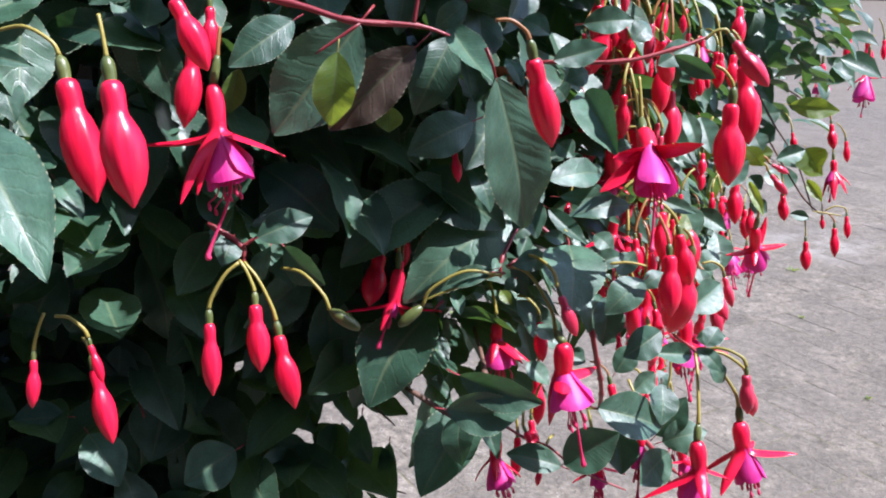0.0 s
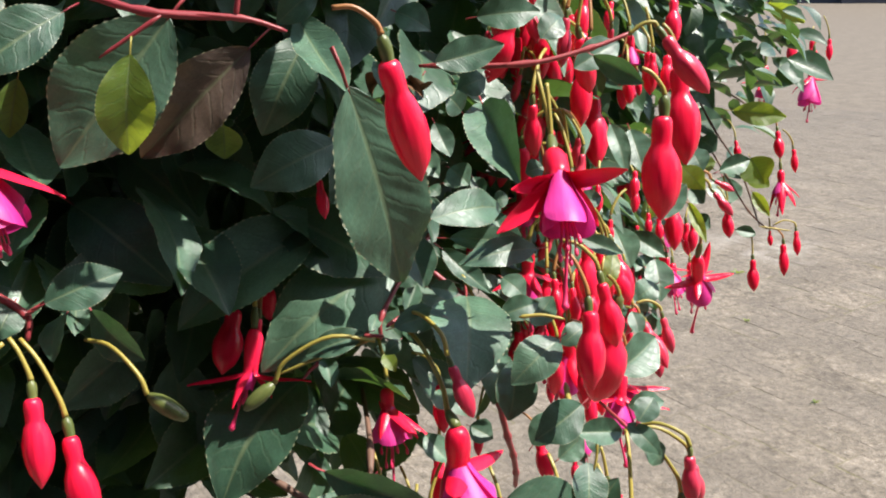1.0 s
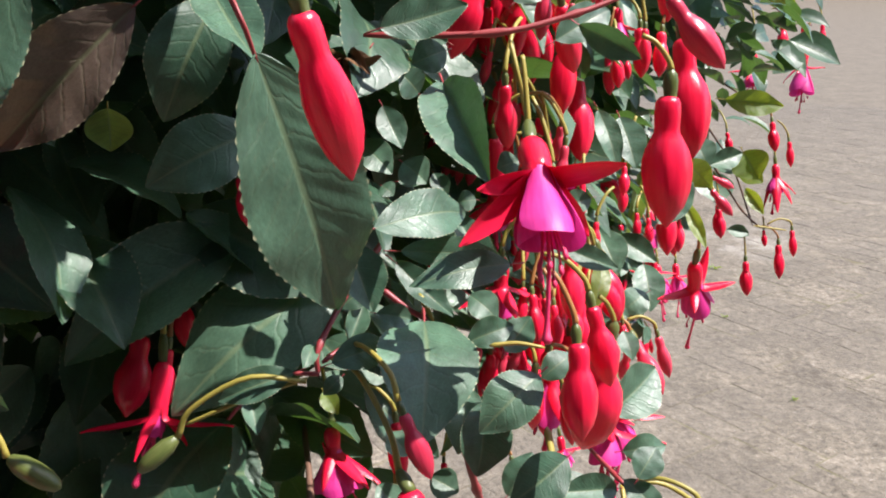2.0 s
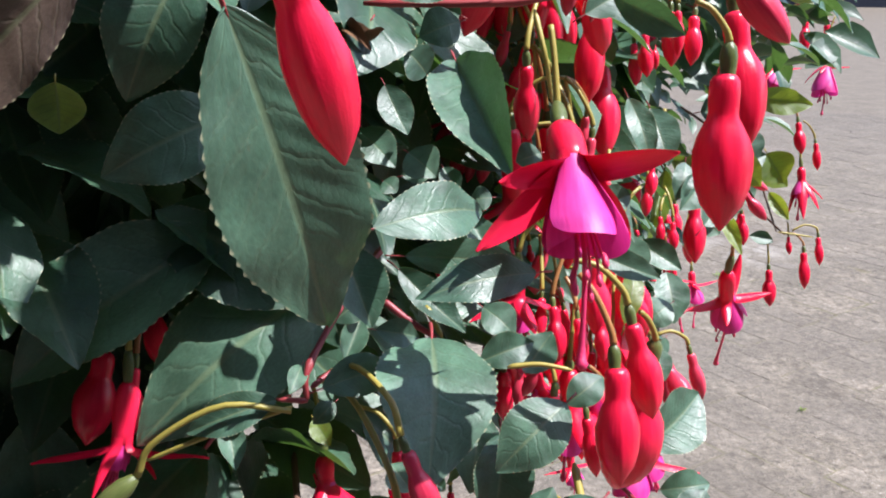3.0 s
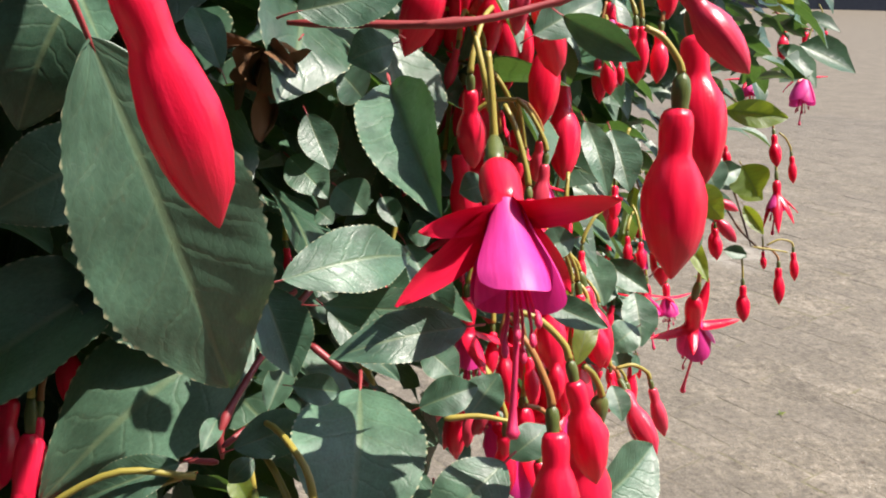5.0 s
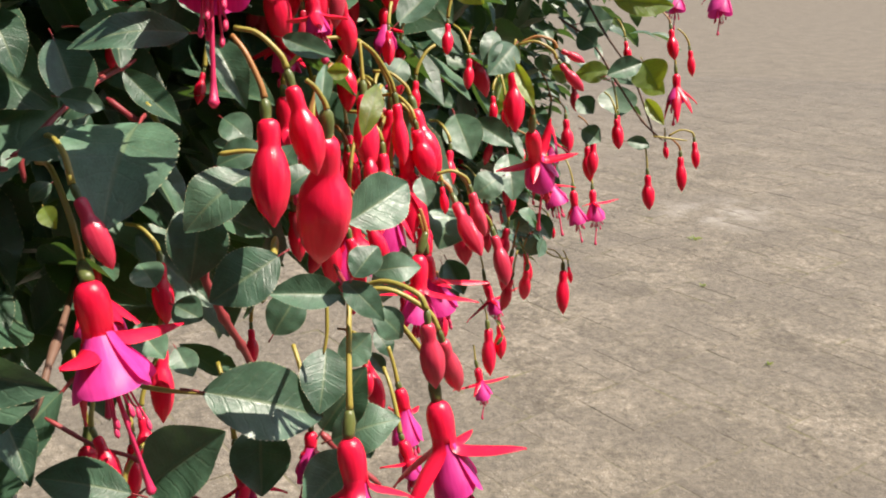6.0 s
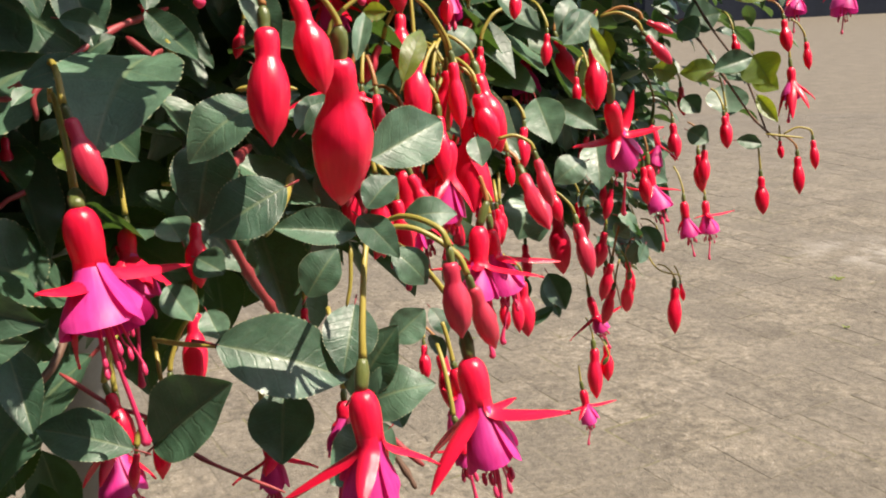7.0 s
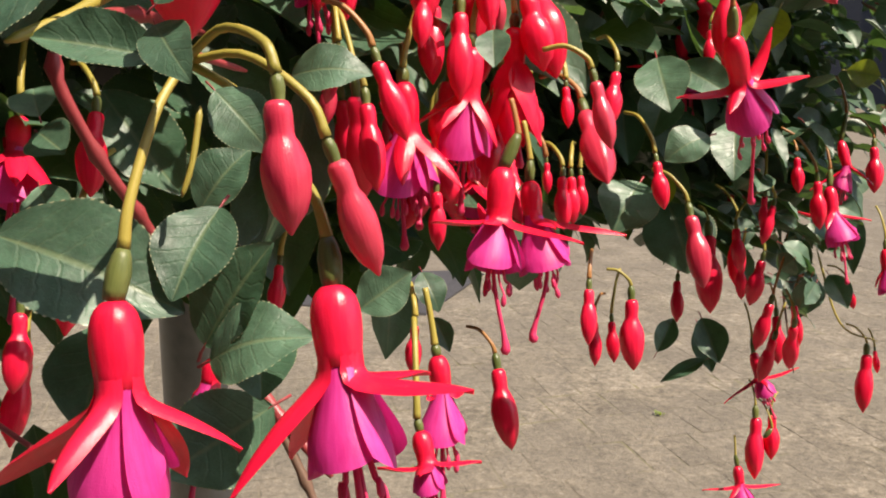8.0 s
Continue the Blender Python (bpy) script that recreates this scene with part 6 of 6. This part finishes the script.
def bush_mass():
    """Thousands of leaves that fill the bush behind its outer sprays, plus unseen ones added above to block sun."""
    rng = random.Random(11)
    bends = ((0.06, 0.22, 0.15), (0.12, 0.10, -0.2), (0.03, 0.30, 0.2), (-0.04, 0.18, -0.15))
    coarse = [leaf_shape(7, 5, 0.0, c, f, t, stalk=False) for c, f, t in bends]
    fine = [leaf_shape(34, 7, 0.05, c, f, t, stalk=False, quilt=0.012) for c, f, t in bends]
    verts, faces, uvs = [], [], []
    count = 0
    while count < 18855:
        near = count < 9800
        shade_leaves = 11100 <= count < 11220
        core = 11805 <= count < 13955
        spray = 11220 <= count < 11805
        skirt = 13955 <= count < 14505
        east = 14505 <= count < 15405
        inner = 15405 <= count < 15535
        crown = 15535 <= count < 17355
        rear = count >= 17355
        ang = rng.uniform(-140, 75) if near else rng.uniform(-180, 180)
        edge = bush_reach(ang)
        rad = edge * math.sqrt(rng.uniform(0.42, 1.0) if near else rng.uniform(0.2, 1.0)) - 0.008
        z = rng.uniform(0.80, 1.50)
        if ang < -62:
            rad -= 0.09 * min(1.0, max(0.0, (1.10 - z) / 0.14))
        out_share = max(0.0, (rad - 0.40) / 0.16)
        low = float(np.interp(ang, [-140, -82, -74, -66, -45, -18, 2, 12], [0.84, 0.84, 0.89, 0.99, 0.98, 0.90, 0.92, 0.95])) + 0.05 * (1.0 - min(1.0, out_share))
        dome = 1.50 - 0.30 * max(0.0, rad / edge - 0.55) ** 2 / 0.2
        if z < low + rng.uniform(0, 0.03) or z > dome:
            if not (shade_leaves or spray or core or skirt or east or inner or crown or rear):
                continue
        if not (shade_leaves or spray or core or skirt or east or inner or crown or rear) and -44 < ang < -14 and z < 1.075 and rad > 0.40:
            continue
        if core:
            ang, z = rng.uniform(-60, 45), rng.uniform(0.96, 1.14)
            rad = rng.uniform(0.20, 0.38 if ang < -16 else 0.47)
        if east:
            ang, rad, z = rng.uniform(-10, 50), rng.uniform(0.42, 0.54), rng.uniform(0.96, 1.15)
        if crown:
            ang, rad = rng.uniform(-180, 180), 0.43 * math.sqrt(rng.random())
            z = 1.30 + 0.20 * math.sqrt(max(0.0, 1.0 - (rad / 0.50) ** 2)) * rng.uniform(0.5, 1.0)
        if rear:
            ang, rad = rng.uniform(70, 225), rng.uniform(0.34, 0.55)
            z = rng.uniform(0.92, 1.46 - 0.5 * max(0.0, rad - 0.40))
        if skirt:
            ang, rad, z = rng.uniform(-104, -63), rng.uniform(0.44, 0.57), rng.uniform(0.84, 1.03)
        a = radians(ang)
        base = Vector((POLE_X + rad * math.cos(a), POLE_Y + rad * math.sin(a), z))
        out = Vector((math.cos(a), math.sin(a), 0))
        # unseen leaves added overhead, lined up with the sun to shade the left
        if shade_leaves:
            base = Vector((rng.uniform(0.05, 0.145), rng.uniform(0.465, 0.53), rng.uniform(1.20, 1.33)))
            if count >= 11165:
                high = rng.uniform(1.22, 1.36)
                base = Vector((rng.uniform(0.052, 0.078) + 0.61 * (high - 1.10), rng.uniform(0.470, 0.52) - 0.09 * (high - 1.10), high))
            out = Vector((0.3, -0.95, 0.0))
        if 15405 <= count < 15430:
            base = Vector((rng.uniform(0.055, 0.125), rng.uniform(0.515, 0.560), rng.uniform(1.018, 1.050)))
        elif inner:
            base = Vector((rng.uniform(-0.03, 0.10), rng.uniform(0.53, 0.575), rng.uniform(1.05, 1.20)))
        if spray:
            turn = rng.uniform(-30, 18)
            s = radians(turn)
            out = Vector((math.cos(s), math.sin(s), 0))
            base = Vector((POLE_X, POLE_Y, (1.0 if turn > -8 else 1.12) + (0.24 if turn > -8 else 0.12) * math.sqrt(rng.random()))) + out * rng.uniform(0.50, 0.62)
            ang = 0
        droop = Vector((rng.gauss(0, 0.6), rng.gauss(0, 0.6), rng.gauss(-0.45, 0.4))) + out * 0.7
        small = 1.1 if core else 0.66 if -30 < ang < 80 else 1.0
        tip = base + droop.normalized() * rng.uniform(0.026, 0.050) * small
        face = out * 0.35 + SUN_TO * 0.6 + Vector((rng.gauss(0, 0.45), rng.gauss(0, 0.45), 0.35))
        m = np.array(aim(base, tip, face, (tip - base).length * rng.uniform(0.48, 0.62)))
        lv, lf, lu, _ = rng.choice(fine if base.y < 0.57 else coarse)
        count += 1
        mid = (base + tip) * 0.5
        cast = mid.x - 0.61 * (mid.z - 1.10)
        if mid.z < 1.03 and 0.155 < mid.x < 0.25 and 0.515 < mid.y < 0.62:
            continue
        if mid.z > 1.19 and mid.y < 0.60 and 0.083 < cast < 0.185 and count % 12:
            continue
        if mid.z > 1.17 and mid.y < 0.486 and 0.052 < cast <= 0.080:
            continue
        p = np.array(lv) @ m[:3, :3].T + m[:3, 3]
        o = len(verts)
        verts.extend(map(tuple, p))
        faces.extend(tuple(i + o for i in q) for q in lf)
        uvs.extend(lu)
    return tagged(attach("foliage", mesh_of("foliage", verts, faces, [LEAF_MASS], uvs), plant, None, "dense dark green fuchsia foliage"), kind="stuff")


bush_mass()


def twigs():
    """Branches that run out from the bowl to the outer sprays."""
    rng = random.Random(3)
    pieces = []
    for i in range(46):
        a = radians(-170 + i * 7.0 + rng.uniform(-3, 3))
        edge = bush_reach(math.degrees(a)) - 0.13
        z1 = rng.uniform(1.02, 1.36)
        c = [(0.18, 1.17), (0.32, 1.24 + rng.uniform(-0.03, 0.12)), (0.46, (1.2 + z1) / 2 + 0.02), (edge, z1)]
        pts = curve_points([(POLE_X + r * math.cos(a + 0.05 * k), POLE_Y + r * math.sin(a + 0.05 * k), z) for k, (r, z) in enumerate(c)], 16)
        pieces.append(tube(pts, [0.0030 - 0.0020 * k / 15 for k in range(16)], 7))
    v, f, u = joined(pieces)
    return tagged(attach("branches", mesh_of("branches", v, f, [WOOD], u), plant, None, "thin brown fuchsia branches"), kind="stuff")


twigs()


# ---- weeds in the joints ----
def weed(x, y, size, seed):
    """A small tuft of grass blades and tiny leaves growing out of a joint."""
    rng = random.Random(seed)
    tuft = None
    for k in range(9):
        a = k * 0.7 + rng.uniform(-0.3, 0.3)
        v, f, u, _ = leaf_shape(7, 3, 0.0, 0.18, 0.2, 0.2, stalk=False)
        foot = Vector((x + rng.gauss(0, size * 0.25), y + rng.gauss(0, size * 0.25), 0.0))
        tip = foot + Vector((math.cos(a), math.sin(a), rng.uniform(0.3, 0.9))) * size * rng.uniform(0.5, 1.0)
        me = mesh_of("blade", v, f, [LEAF["y"]], u)
        m = aim(foot, tip, (0, 0, 1), size * 0.22)
        if tuft is None:
            tuft = new("weed", None)
            tuft.location = (x, y, 0.0)
            WORLD[tuft] = Matrix.Translation((x, y, 0.0))
            tagged(tuft, "small green weed growing in a paving joint", "weed", "weeds in the paving joints")
        attach("blade", me, tuft, m)


for spot in ((1.43, 3.83, 0.030, 1), (1.27, 2.62, 0.016, 2), (0.03, 3.23, 0.024, 3), (1.29, 3.28, 0.016, 4)):
    weed(*spot)


# ---- pavers ----
def paver_shape(rng):
    a, b, c, h = 0.0521, 0.1050, 0.006, 0.009
    top = [(-a + c, -b + c, h), (a - c, -b + c, h), (a - c, b - c, h), (-a + c, b - c, h)]
    mid = [(-a, -b, h - 0.0008), (a, -b, h - 0.0008), (a, b, h - 0.0008), (-a, b, h - 0.0008)]
    low = [(-a, -b, -0.012), (a, -b, -0.012), (a, b, -0.012), (-a, b, -0.012)]
    v = [tuple(q + rng.uniform(-0.0022, 0.0022) * (k < 2) for k, q in enumerate(p)) for p in top + mid] + low
    f = [(0, 1, 2, 3)] + [(i + 4, (i + 1) % 4 + 4, (i + 1) % 4, i) for i in range(4)] + [(i + 8, (i + 1) % 4 + 8, (i + 1) % 4 + 4, i + 4) for i in range(4)]
    return v, f


def build_pavers():
    rng = random.Random(21)
    shapes = [paver_shape(rng) for _ in range(8)]
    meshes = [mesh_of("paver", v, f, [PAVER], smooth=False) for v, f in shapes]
    spots = []
    for row in range(-46, 47):
        for col in range(-92, 93):
            p = E1 * ((col + (0.5 if row % 2 else 0.0)) * 0.1065) + E2 * (row * 0.2125 + 0.066)
            if p.length < 9.4:
                spots.append(p)
    centre = Vector((1.05, 2.35, 0))
    spots.sort(key=lambda p: (p - centre).length)
    verts, faces = [], []
    turn = Matrix((E1, E2, Vector((0, 0, 1)))).transposed().to_4x4()
    for i, p in enumerate(spots):
        wob = Matrix.Rotation(rng.gauss(0, 0.003), 4, "X") @ Matrix.Rotation(rng.gauss(0, 0.005), 4, "Y") @ Matrix.Rotation(rng.gauss(0, 0.022), 4, "Z")
        m = Matrix.Translation(p + Vector((rng.gauss(0, 0.0015), rng.gauss(0, 0.0015), -0.009 + max(-0.0004, min(0.0004, rng.gauss(0, 0.0003)))))) @ turn @ wob
        k = rng.randrange(8)
        if i < 300:
            attach("paver", meshes[k], ground, m)
        else:
            o = len(verts)
            verts.extend(tuple(m @ Vector(q)) for q in shapes[k][0])
            faces.extend(tuple(j + o for j in q) for q in shapes[k][1])
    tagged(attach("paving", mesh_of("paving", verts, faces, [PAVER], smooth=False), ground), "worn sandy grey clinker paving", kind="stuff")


build_pavers()
